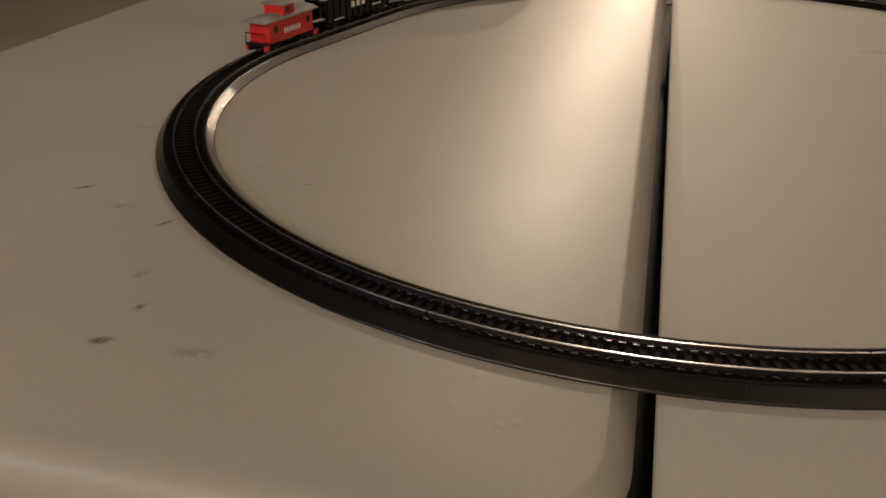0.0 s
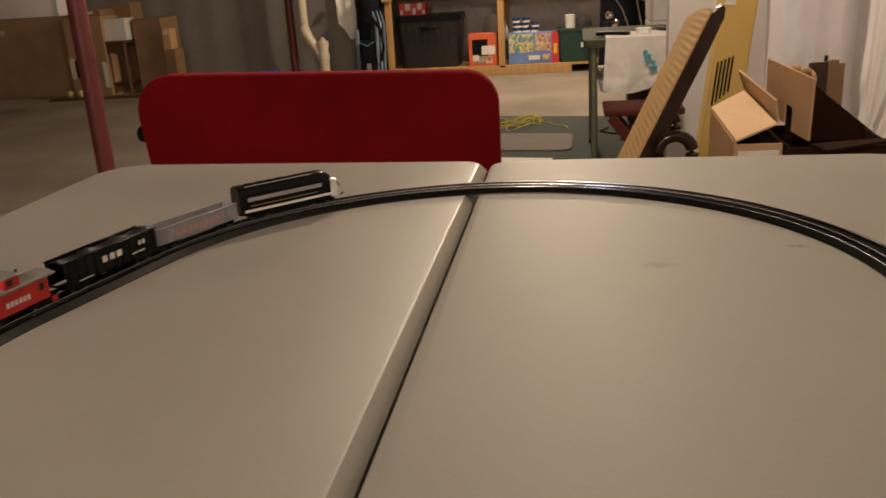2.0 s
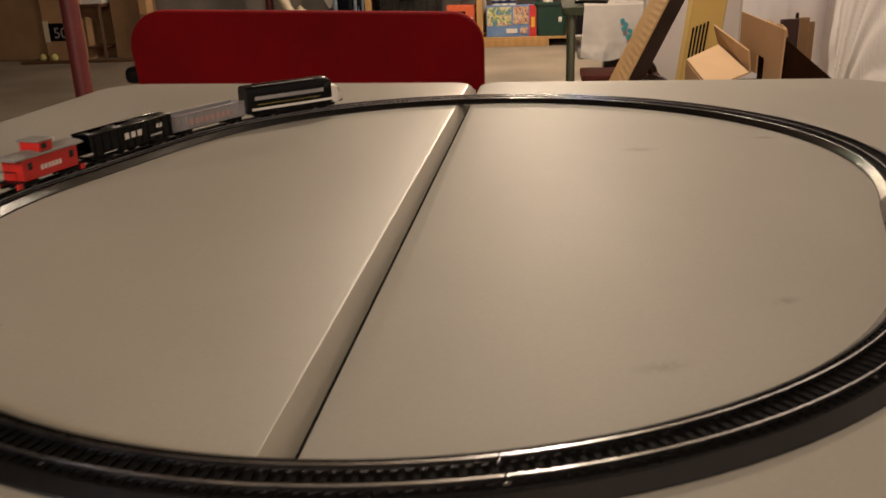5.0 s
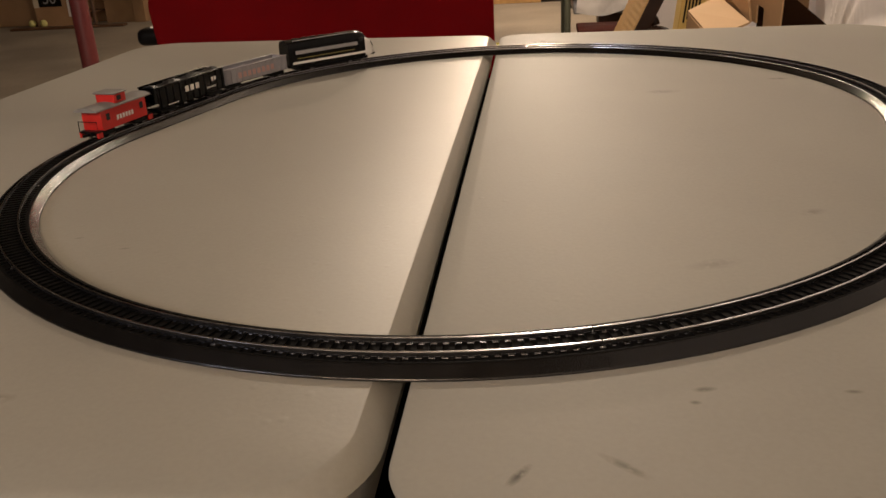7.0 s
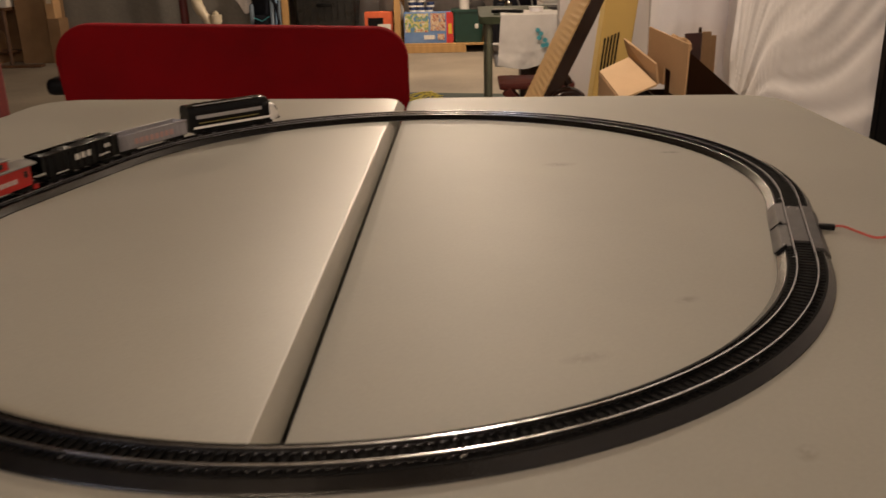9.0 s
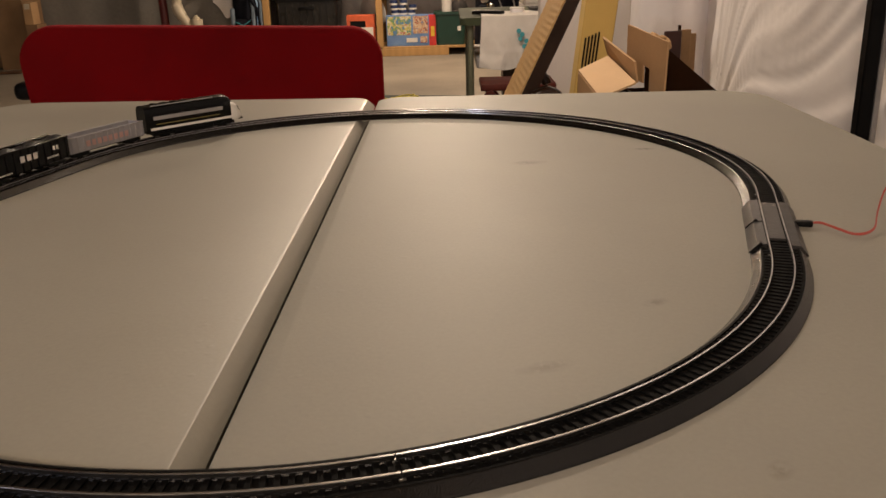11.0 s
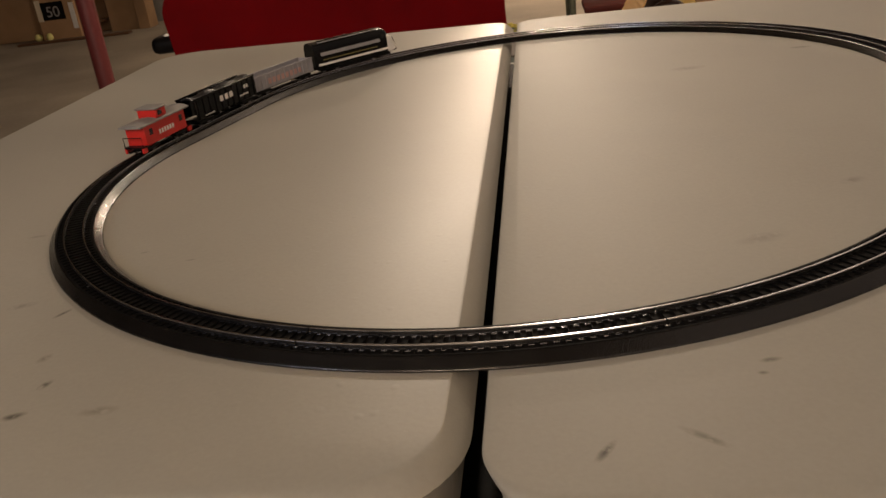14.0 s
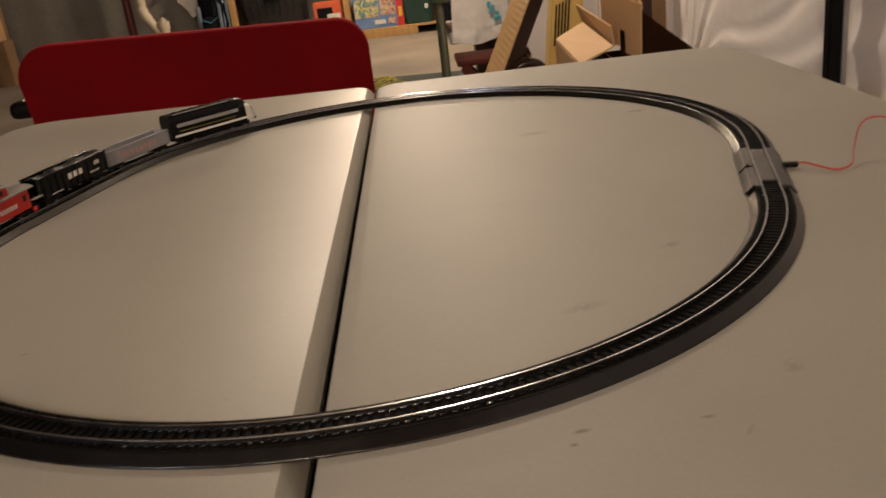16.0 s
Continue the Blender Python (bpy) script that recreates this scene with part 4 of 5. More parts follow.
part("branch", tube([(0.0, 0, 0.19), (-0.06, 0, 0.30), (-0.135, 0, 0.42), (-0.155, 0, 0.47)], 0.040, 16), "pvc", pipe)
part("riser", tube([(-0.155, 0, 0.46), (-0.155, 0, 0.55), (-0.160, 0, 2.34)], 0.040, 16), "pvc", pipe)
part("elbow", tube([(-0.120, 0, 0.395), (-0.145, 0, 0.44), (-0.156, 0, 0.49), (-0.156, 0, 0.53)], 0.047, 16), "pvc", pipe)

# ---- golf bags ----
def golf_bag(x, y, turn, label, panel, k=1.0):
    g = thing("golf_bag", x, y, 0, turn, label=label, category="golf bag", group="golf bags")
    part("bag", lathe([(0.115 * k, 0), (0.128 * k, 0.02), (0.125 * k, 0.10), (0.118 * k, 0.40), (0.112 * k, 0.62), (0.120 * k, 0.66), (0.118 * k, 0.70), (0.10 * k, 0.70)], 24), "navy", g)
    part("pocket", box(-0.075 * k, 0.070 * k, -0.165 * k, -0.10 * k, 0.04, 0.36, 0.025, 3), "navy", g)
    for q, m, wide in ((0.0, panel, 0.020), (0.034, "sky" if panel == "bluegrey" else panel, 0.008), (0.058, panel, 0.012)):
        part("side_stripe", tube([(0.062 * k + q, -0.122 * k + q * 0.8, 0.04), (0.075 * k + q, -0.118 * k + q * 0.8, 0.30), (0.078 * k + q, -0.100 * k + q * 0.8, 0.48), (0.050 * k + q, -0.100 * k + q * 0.8, 0.60)], wide, 8, radii=[wide, wide, wide * 0.9, wide * 0.4]), m, g, "blue grey side stripe")
    part("side_panel", box(-0.125 * k, -0.085 * k, -0.10 * k, -0.04 * k, 0.03, 0.45, 0.016, 2), panel, g)
    part("zip", tube([(-0.07 * k, -0.166 * k, 0.34), (0.0, -0.170 * k, 0.31), (0.065 * k, -0.166 * k, 0.35)], 0.004, 6), "teal", g)
    part("logo_patch", box(-0.02, 0.02, -0.172 * k, -0.164 * k, 0.10, 0.16, 0.003, 1), "silver", g, "pale grey plain patch")
    part("strap", tube([(0.05 * k, -0.13 * k, 0.55), (0.13 * k, -0.19 * k, 0.45), (0.15 * k, -0.20 * k, 0.30), (0.11 * k, -0.15 * k, 0.18)], 0.014, 8), "navy", g)
    for hx, hy, hz, m in [(-0.115, -0.05, 0.80, "chrome"), (-0.05, -0.06, 0.86, "chrome"), (0.015, -0.09, 0.745, "white")]:
        club = part("club", tube([(hx * 0.5, hy * 0.5, 0.60), (hx, hy, hz)], 0.006, 8), "chrome", g, "golf club")
        part("club_head", moved(lathe([(0.006, -0.042), (0.014, -0.030), (0.017, 0.0), (0.013, 0.026), (0.004, 0.034)], 12), pose(hx - 0.02, hy - 0.01, hz, 0, 80, hx * 300)), m, club)
    for hx, hy, hz in [(0.055, 0.02, 0.83), (0.075, -0.03, 0.77), (-0.005, 0.04, 0.80), (-0.06, 0.05, 0.74)]:
        club = part("club", tube([(hx * 0.5, hy * 0.5, 0.60), (hx, hy, hz - 0.06)], 0.006, 8), "chrome", g, "golf club")
        part("head_cover", moved(lathe([(0.016, -0.11), (0.026, -0.09), (0.030, -0.03), (0.047, 0.01), (0.052, 0.045), (0.042, 0.078), (0.015, 0.094)], 14), pose(hx, hy, hz, 0, hx * 160, 0)), "navy", club, "dark padded head cover")
    return g


golf_bag(-1.69, 7.22, 0, "dark golf bag with blue grey panels full of clubs", "bluegrey")
spare = golf_bag(0.47, 6.75, 20, "black golf bag with chrome clubs behind the desk", "navy", 1.5)
for q in (-0.06, 0.05, 0.11):
    part("strap", tube([(q - 0.10, -0.185, 0.66), (q - 0.03, -0.215, 0.60 + q), (q + 0.02, -0.212, 0.42), (q + 0.01, -0.205, 0.20)], 0.006, 6), "silver", spare, "grey webbing strap")
for q, z in ((-0.16, 0.66), (-0.19, 0.50), (0.07, 0.62), (-0.14, 0.44)):
    part("club_head", moved(lathe([(0.010, -0.03), (0.030, -0.018), (0.036, 0.004), (0.024, 0.024), (0.006, 0.03)], 12), pose(q, -0.21, z, 60, 0, q * 400)), "chrome", spare, "chrome iron head")
hang = thing("hanging_cloth", -1.87, 7.30, 0.36, label="white cloth hanging in a point on the wall", category="cloth")


def hung(u, v):
    low = 0.62 * abs(u - 0.34) ** 1.4 + 0.03 * math.sin(u * 9)
    return ((u - 0.42) * (0.30 + 0.14 * v), 0.012 * math.sin(u * 11 + v * 2) - 0.01, low + (1.62 - low) * v)


part("cloth", grid(26, 20, hung, None, 0.004), "sheet", hang)

# ---- wooden shelf with its load ----
shelf = thing("wooden_shelf", -0.55, 7.2, 0, label="pine lumber storage shelf against the grey wall", category="shelf")
for xx in (-0.965, 0.02, 1.0):
    part("post", box(xx - 0.028, xx + 0.028, -0.02, 0.02, 0, 1.9, 0.003, 1), "pine", shelf)
    part("rear_post", box(xx - 0.028, xx + 0.028, 0.54, 0.58, 0, 1.9, 0.003, 1), "pine", shelf)
    for zz in (0.735, 1.40):
        part("cleat", box(xx - 0.045, xx + 0.045, -0.045, -0.021, zz - 0.07, zz + 0.01, 0.003, 1), "pine", shelf)
part("kick_board", box(-0.99, 0.62, -0.022, 0.0, 0.0, 0.062, 0.003, 1), "pine", shelf)
for zz in (0.062, 0.745, 1.41):
    part("board", box(-0.99, 1.05, -0.02, 0.58, zz, zz + 0.018, 0.002, 1), "pine", shelf)
    if zz > 0.1:
        part("lip", box(-0.99, 1.05, -0.024, -0.002, zz - 0.022, zz, 0.002, 1), "pine", shelf)
LOW, MID = 0.081, 0.764


def carton(name, x0, x1, y0, y1, z0, z1, material, label, category="box", turn=0.0, faces=()):
    """A closed box; faces: (material, x0, x1, z0, z1) printed patches on its front, as shares of it."""
    cx, cy = (x0 + x1) / 2, (y0 + y1) / 2
    c = thing(name, cx, cy, z0, turn, label=label, category=category)
    w, d, h = (x1 - x0) / 2, (y1 - y0) / 2, z1 - z0
    part("carton_body", box(-w, w, -d, d, 0, h, 0.003, 1), material, c)
    for i, (m, a, b, e, f) in enumerate(faces):
        part("printed_panel", box(-w + 2 * w * a, -w + 2 * w * b, -d - 0.002 - 0.0006 * i, -d + 0.001, h * e, h * f, 0, 1), m, c)
    return c


storage = thing("storage_bin", -1.17, 7.42, LOW, label="large smoky black lidded plastic storage bin", category="bin")
part("tub", loft([rounded_ring for rounded_ring in [[(a, b, 0) for a, b in rounded([(-0.25, -0.17), (0.25, -0.17), (0.25, 0.17), (-0.25, 0.17)], [0.04] * 4)], [(a, b, 0.40) for a, b in rounded([(-0.275, -0.19), (0.275, -0.19), (0.275, 0.19), (-0.275, 0.19)], [0.04] * 4)]]]), "smoke", storage)
part("lid", prism(rounded([(-0.285, -0.20), (0.285, -0.20), (0.285, 0.20), (-0.285, 0.20)], [0.04] * 4), 0.40, 0.455, None, 0.008), "black", storage)
part("handle", box(-0.07, 0.07, -0.215, -0.185, 0.33, 0.355, 0.006), "black", storage)
for k in range(9):
    part("rib", box(-0.24 + k * 0.06 - 0.004, -0.24 + k * 0.06 + 0.004, -0.196, -0.178, 0.22, 0.385, 0.002, 1), "smoke", storage)
carton("gift_box", -1.435, -1.20, 7.30, 7.48, LOW + 0.455, LOW + 0.56, "red", "small red and white printed box on the bin", faces=[("white", 0.02, 0.14, 0.1, 0.45), ("white", 0.22, 0.42, 0.4, 0.95), ("white", 0.50, 0.62, 0.08, 0.6), ("white", 0.70, 0.86, 0.45, 0.95), ("white", 0.88, 0.98, 0.1, 0.4)])
carton("product_box", -0.825, -0.575, 7.22, 7.34, LOW, LOW + 0.275, "orange", "orange printed product box on the shelf", turn=3, faces=[("black", 0.12, 0.66, 0.30, 0.82), ("white", 0.45, 0.92, 0.34, 0.62), ("picture_warm", 0.15, 0.80, 0.06, 0.30), ("white", 0.12, 0.34, 0.16, 0.34)])
pan = thing("plate_stack", -0.63, 7.50, LOW, label="white round plates leaning behind the box", category="plate")
for k in range(3):
    part("plate", moved(lathe([(0.05, -0.004), (0.13, 0.008), (0.135, 0.012), (0.12, 0.010), (0.05, 0.0)], 28), pose(0.0 + k * 0.016, -0.02 * k, 0.285, 0, 80, 52)), "white", pan)
part("plate_rest", box(-0.16, 0.10, -0.06, 0.10, 0, 0.165, 0.004, 1), "card_dark", pan)
carton("toy_box", -0.475, -0.040, 7.22, 7.32, LOW, LOW + 0.265, "blue", "blue and red printed toy box with pictures", faces=[("picture", 0.02, 0.50, 0.36, 0.96), ("picture_warm", 0.54, 0.84, 0.40, 0.96), ("red", 0.86, 1.0, 0.0, 1.0), ("white", 0.40, 0.62, 0.12, 0.26), ("picture_warm", 0.68, 0.82, 0.10, 0.30), ("yellow", 0.90, 0.97, 0.30, 0.62)])
for cx_, cz_, rows in ((-0.40, 0, 3), (-0.325, 0, 3), (-0.245, 0, 2)):
    for rr in range(rows):
        can = thing("small_tin", cx_ + 0.006 * ((rr * 5 + int(cx_ * 100)) % 3 - 1), 7.27, LOW + 0.2665 + 0.042 * rr, label="small dark blue tin with a white label", category="tin", group="tins on the toy box")
        part("tin_body", lathe([(0.034, 0), (0.035, 0.002), (0.035, 0.038), (0.034, 0.041)], 16), "tinblue", can)
        part("tin_label", lathe([(0.0352, 0.0), (0.0356, 0.002), (0.0356, 0.013), (0.0352, 0.015)], 16), "white", can)
bin2 = thing("green_bin", 0.09, 7.36, LOW, label="dark green plastic bin with rolls on top", category="bin")
part("tub", loft([[(a, b, 0) for a, b in rounded([(-0.125, -0.14), (0.125, -0.14), (0.125, 0.14), (-0.125, 0.14)], [0.03] * 4)], [(a, b, 0.265) for a, b in rounded([(-0.14, -0.155), (0.14, -0.155), (0.14, 0.155), (-0.14, 0.155)], [0.03] * 4)]]), "green", bin2)
part("rim", prism(rounded([(-0.148, -0.163), (0.148, -0.163), (0.148, 0.163), (-0.148, 0.163)], [0.03] * 4), 0.262, 0.282, None, 0.004), "green", bin2)
part("emblem", box(0.06, 0.09, -0.153, -0.140, 0.12, 0.16, 0.002, 1), "white", bin2)
roll = thing("paper_roll", 0.06, 7.28, LOW + 0.2825, label="white paper roll standing on the green bin", category="roll")
part("paper", lathe([(0.018, 0), (0.044, 0.001), (0.045, 0.11), (0.018, 0.112)], 20), "towel", roll)
helmet = thing("olive_hat", 0.17, 7.34, LOW + 0.2825, label="dark olive hat on the green bin", category="hat")
part("crown", lathe([(0.075, 0), (0.078, 0.03), (0.06, 0.075), (0.025, 0.098), (0.004, 0.10)], 18), "darkcloth", helmet)
part("brim", prism(rounded([(-0.06, -0.14), (0.06, -0.14), (0.07, -0.04), (-0.07, -0.04)], [0.03] * 4), 0.0, 0.008, None, 0.002), "darkcloth", helmet)
carton("game_box", -1.465, -1.12, 7.20, 7.34, MID, MID + 0.22, "cream", "flat game box with a sky blue picture", faces=[("sky", 0.0, 1.0, 0.26, 1.0)])
carton("game_box", -1.10, -0.865, 7.21, 7.33, MID, MID + 0.20, "white", "white printed game box with dark pictures", faces=[("picture_warm", 0.08, 0.92, 0.08, 0.40), ("darkcloth", 0.10, 0.90, 0.42, 0.66), ("picture_warm", 0.05, 0.95, 0.70, 0.98)])
carton("game_box", -0.855, -0.57, 7.20, 7.33, MID, MID + 0.26, "cream", "cream printed game box with green pictures", faces=[("picture", 0.30, 0.95, 0.02, 0.22), ("darkcloth", 0.12, 0.45, 0.62, 0.82), ("picture", 0.62, 0.92, 0.40, 0.95), ("red", 0.40, 0.56, 0.25, 0.36)])
carton("paper_box", -0.48, -0.36, 7.20, 7.36, MID, MID + 0.24, "white", "plain white paper box on the shelf")
carton("game_box", -0.345, 0.085, 7.20, 7.36, MID, MID + 0.055, "chairwood", "flat brown game box lying on the shelf", faces=[("cream", 0.1, 0.8, 0.35, 0.6)])
carton("game_box", -0.335, 0.075, 7.205, 7.35, MID + 0.0555, MID + 0.16, "picture_warm", "brown printed game box on a flat box")
carton("kraft_box", 0.10, 0.30, 7.20, 7.36, MID, MID + 0.15, "card_pale", "pale cardboard box on the shelf", faces=[("card", 0.3, 0.7, 0.3, 0.4)])
for k in range(6):
    b = thing("book", 0.33 + k * 0.035, 7.28, MID, label="upright book on the shelf", category="book", group="books on the shelf")
    h = 0.17 + 0.02 * ((k * 7) % 4)
    part("cover", box(-0.015, 0.015, -0.07, 0.08, 0, h, 0.002, 1), ("red", "navy", "cream", "yellow", "darkcloth", "blue")[k], b)
    part("pages", box(-0.011, 0.011, -0.066, 0.082, 0.004, h + 0.001, 0.0, 1), "cream", b)

# ---- floor mats and rope ----
rug = thing("green_mat", 0, 0, 0, label="dark green mat on the concrete floor", category="mat")
part("mat_surface", prism([(-0.85, 3.0), (0.80, 2.9), (0.80, 4.75), (0.25, 4.86), (-0.56, 5.02), (-0.85, 5.0)], 0.0, 0.008, None, 0.002), "rug", rug)
strip = thing("grey_mat", 0, 0, 0.008, label="grey rubber mat lying on the green mat", category="mat")
part("rubber", prism(rounded([(-0.75, 3.95), (0.075, 3.85), (0.085, 4.28), (-0.70, 4.40)], [0.03, 0.06, 0.06, 0.03]), 0, 0.010, None, 0.002), "mat", strip)
board = thing("white_board", 0, 0, 0.008, label="white flat board lying on the green mat", category="board")
part("panel", prism([(-0.60, 3.10), (-0.02, 3.05), (-0.015, 3.66), (-0.60, 3.76)], 0, 0.012, None, 0.002), "white", board)
rope = thing("yellow_rope", -0.22, 4.66, 0.008, label="tangled yellow rope lying on the mat", category="rope")
random.seed(4)
pts = []
for k in range(40):
    a = k * 0.62
    pts.append((0.10 * math.cos(a) * (0.5 + random.random()) + 0.05 * math.sin(k * 0.3), 0.17 * math.sin(a * 1.07) * (0.4 + random.random()), 0.004 + 0.022 * random.random()))
pts += [(0.16, -0.02, 0.01), (0.20, -0.09, 0.005), (0.26, -0.13, 0.005), (0.27, -0.20, 0.005)]
fine = []
for k in range(len(pts) - 1):
    p0, p1, p2, p3 = (Vector(pts[min(max(k + j, 0), len(pts) - 1)]) for j in (-1, 0, 1, 2))
    for u in (0, 0.25, 0.5, 0.75):
        fine.append(0.5 * ((2 * p1) + (p2 - p0) * u + (2 * p0 - 5 * p1 + 4 * p2 - p3) * u * u + (3 * p1 - p0 - 3 * p2 + p3) * u ** 3))
part("strand", tube(fine, 0.0030, 6), "rope", rope)
part("loose_end", tube([(-0.06, 0.08, 0.006), (-0.15, 0.22, 0.006), (-0.21, 0.26, 0.006), (-0.23, 0.20, 0.006), (-0.13, 0.14, 0.012)], 0.0036, 6), "rope", rope)
stick = thing("wooden_stick", -0.42, 4.20, 0.0185, 6, label="short pale wooden stick lying on the mat", category="stick")
part("rod", tube([(-0.35, 0, 0.012), (0.09, 0, 0.012)], 0.012, 8), "card_pale", stick)

# ---- desk with towel, stool, white cabinet ----
desk = thing("metal_desk", 0.48, 3.62, 0, label="olive grey steel desk covered with a white towel", category="desk")
part("desktop", prism(rounded([(-0.345, -0.22), (0.34, -0.22), (0.34, 0.50), (-0.345, 0.50)], [0.03] * 4), 0.555, 0.588, None, 0.008), "desktop", desk)
for a, b in ((-0.30, -0.19), (0.30, -0.19), (-0.30, 0.45), (0.30, 0.45)):
    leg = part("leg", tube([(a, b, 0), (a, b, 0.556)], 0.014, 12), "deskmetal", desk)
    part("glide", lathe([(0.017, 0), (0.017, 0.02), (0.015, 0.022)], 12, None, a, b), "black", leg)
part("drawer_tray", box(-0.275, 0.27, -0.19, 0.40, 0.36, 0.41, 0.01), "silver", desk)
part("side_apron", box(-0.305, -0.285, -0.17, 0.44, 0.41, 0.555, 0.003, 1), "deskmetal", desk)
towel = thing("white_towel", 0.50, 3.40, 0.5885, label="white terry towel with blue flowers draped over the desk", category="towel")
def towel_at(u, v):
    x = -0.27 + u * 0.34
    run = v * 0.52
    rumple = noise.noise(Vector((u * 5, v * 7, 1))) + 0.5 * noise.noise(Vector((u * 13, v * 15, 4)))
    if run < 0.26:
        return (x, 0.26 - run, 0.006 + 0.003 * rumple)
    d = run - 0.26
    hang = 0.78 + 0.16 * math.sin(u * 3.3 + 0.4) - 0.10 * u
    return (x + 0.10 * d * (u - 0.5) + 0.06 * d * math.sin(u * 9), -0.010 - d * (0.04 * math.sin(u * 8) + 0.035 * rumple), 0.004 - d * hang)


part("cloth", grid(40, 56, towel_at, None, 0.003), "towel", towel)
for k, (a, b) in enumerate(((-0.105, -0.060), (-0.090, -0.076), (-0.098, -0.094), (-0.072, -0.104), (-0.064, -0.124), (-0.080, -0.128))):
    part("printed_flower", moved(lathe([(0.011, -0.001), (0.011, 0.001)], 7), pose(a, -0.022, b, 90, 0, 0)), "teal", towel, "blue printed flower")
remote = thing("remote_control", 0.265, 3.52, 0.593, 65, label="black remote control on the desk", category="remote")
part("case", box(-0.02, 0.02, -0.075, 0.075, 0, 0.018, 0.006), "black", remote)
part("keypad", box(-0.014, 0.014, -0.05, 0.06, 0.0175, 0.0195, 0.001, 1), "plate", remote)
jar = thing("plastic_tub", 0.40, 3.55, 0.593, label="small clear-lidded plastic tub on the towel", category="tub")
part("pot", lathe([(0.024, 0), (0.030, 0.002), (0.033, 0.020), (0.030, 0.021)], 18), "film", jar)
part("lid", lathe([(0.034, 0.0205), (0.035, 0.022), (0.034, 0.026), (0.01, 0.027)], 18), "white", jar)
tray = thing("dark_tray", 0.55, 3.66, 0.5885, label="dark shallow tray on the desk", category="tray")
part("dish", lathe([(0.05, 0), (0.085, 0.012), (0.09, 0.024), (0.084, 0.024), (0.05, 0.006)], 22), "plate", tray)
carton("kraft_box", 0.42, 0.62, 4.55, 4.70, 0.40, 0.495, "card", "brown cardboard box on a low stand")
stand = thing("low_stand", 0.52, 4.62, 0, label="dark wooden low stand under a box", category="stand")
part("stand_body", box(-0.13, 0.13, -0.10, 0.10, 0.03, 0.399, 0.006), "brownwood", stand)
for a in (-0.1, 0.1):
    part("stand_foot", box(a - 0.02, a + 0.02, -0.09, 0.09, 0, 0.031, 0.003, 1), "brownwood", stand)
stool = thing("folding_stool", 0.36, 3.10, 0, label="reddish wooden stool with crossed legs under the desk", category="stool")
part("seat", box(-0.15, 0.16, -0.11, 0.13, 0.325, 0.352, 0.006), "redwood", stool)
for yy in (-0.085, 0.105):
    for sgn in (-1, 1):
        part("crossed_leg", moved(box(-0.020, 0.020, -0.012, 0.012, -0.20, 0.20, 0.004, 1), pose(0, yy + sgn * 0.013, 0.165, 0, sgn * 38, 0)), "redwood", stool)
part("stretcher", tube([(0, -0.09, 0.165), (0, 0.11, 0.165)], 0.009, 8), "redwood", stool)
cable = thing("black_cable", 0.28, 4.15, 0.008, label="thin black cable lying on the mat", category="cable")
part("cord", tube([(0.0, 0.30, 0.004), (-0.05, 0.20, 0.004), (0.02, 0.12, 0.004), (0.10, 0.10, 0.004), (0.05, -0.05, 0.004), (0.12, -0.12, 0.004), (0.2, -0.06, 0.004)], 0.004, 6), "black", cable)
cabinet = thing("white_cabinet", 0.70, 4.72, 0, label="tall white drawer cabinet beside the wall end", category="cabinet")
part("carcass", box(-0.175, 0.16, -0.10, 0.28, 0, 1.40, 0.004, 1), "white", cabinet)
for k in range(5):
    d = part("drawer", box(-0.183, -0.1745, -0.09, 0.27, 0.02 + k * 0.275, 0.285 + k * 0.275, 0.003, 1), "white", cabinet)
    part("front_panel", box(-0.172, 0.157, -0.106, -0.099, 0.02 + k * 0.275, 0.285 + k * 0.275, 0.003, 1), "white", d)
clip = thing("yellow_tag", 0.53, 4.60, 0.70, label="yellow plastic tag hanging on the cabinet", category="tag")
part("tag", lathe([(0.006, 0), (0.022, 0.008), (0.026, 0.025), (0.016, 0.045), (0.005, 0.05)], 12), "yellow", clip)
part("ribbon", tube([(0.0, 0.0, 0.02), (0.03, -0.004, 0.012), (0.045, 0.0, 0.02)], 0.006, 8), "yellow", clip)

# ---- bentwood chair with a cane back, leaning by the table ----
cane = thing("bentwood_chair", 0.25, 1.05, 0, label="dark bentwood rocking chair with a woven cane back", category="chair")
ux, uz = 0.150, 0.315
ulen = math.hypot(ux, uz)
dx, dz = ux / ulen, uz / ulen
P0 = Vector((-0.060, 0, 0.55))


def back_at(s, t, y):
    """A point s metres up the leaning back, t metres to its outer side."""
    return (P0.x + dx * s + dz * t, y, P0.z + dz * s - dx * t)


def droop(y):
    """How far the rounded top of the back falls below its front corner."""
    return 0.032 * max(0.0, (y - 0.01) / 0.22) ** 2


def stile(y0, y1):
    outline = []
    for s, t in ((-0.36, -0.002), (0.24, -0.002), (0.300, 0.000), (0.318, 0.004), (0.325, 0.009), (0.322, 0.015), (0.308, 0.020), (0.24, 0.022), (-0.36, 0.022)):
        outline.append((s - droop(y0) if s > 0 else s, t))
    return loft([[back_at(s, t, y) for s, t in outline] for y in (y0, y0 + 0.003, y1 - 0.003, y1)])


part("back_stile", stile(0.0, 0.030), "walnut", cane)
part("back_stile", stile(0.200, 0.230), "walnut", cane)
part("top_rail", loft([[back_at(s - droop(y), t, y) for s, t in ((0.285, 0.004), (0.310, 0.008), (0.318, 0.011), (0.310, 0.017), (0.285, 0.019))] for y in [0.026 + 0.0176 * k for k in range(11)]]), "walnut", cane)


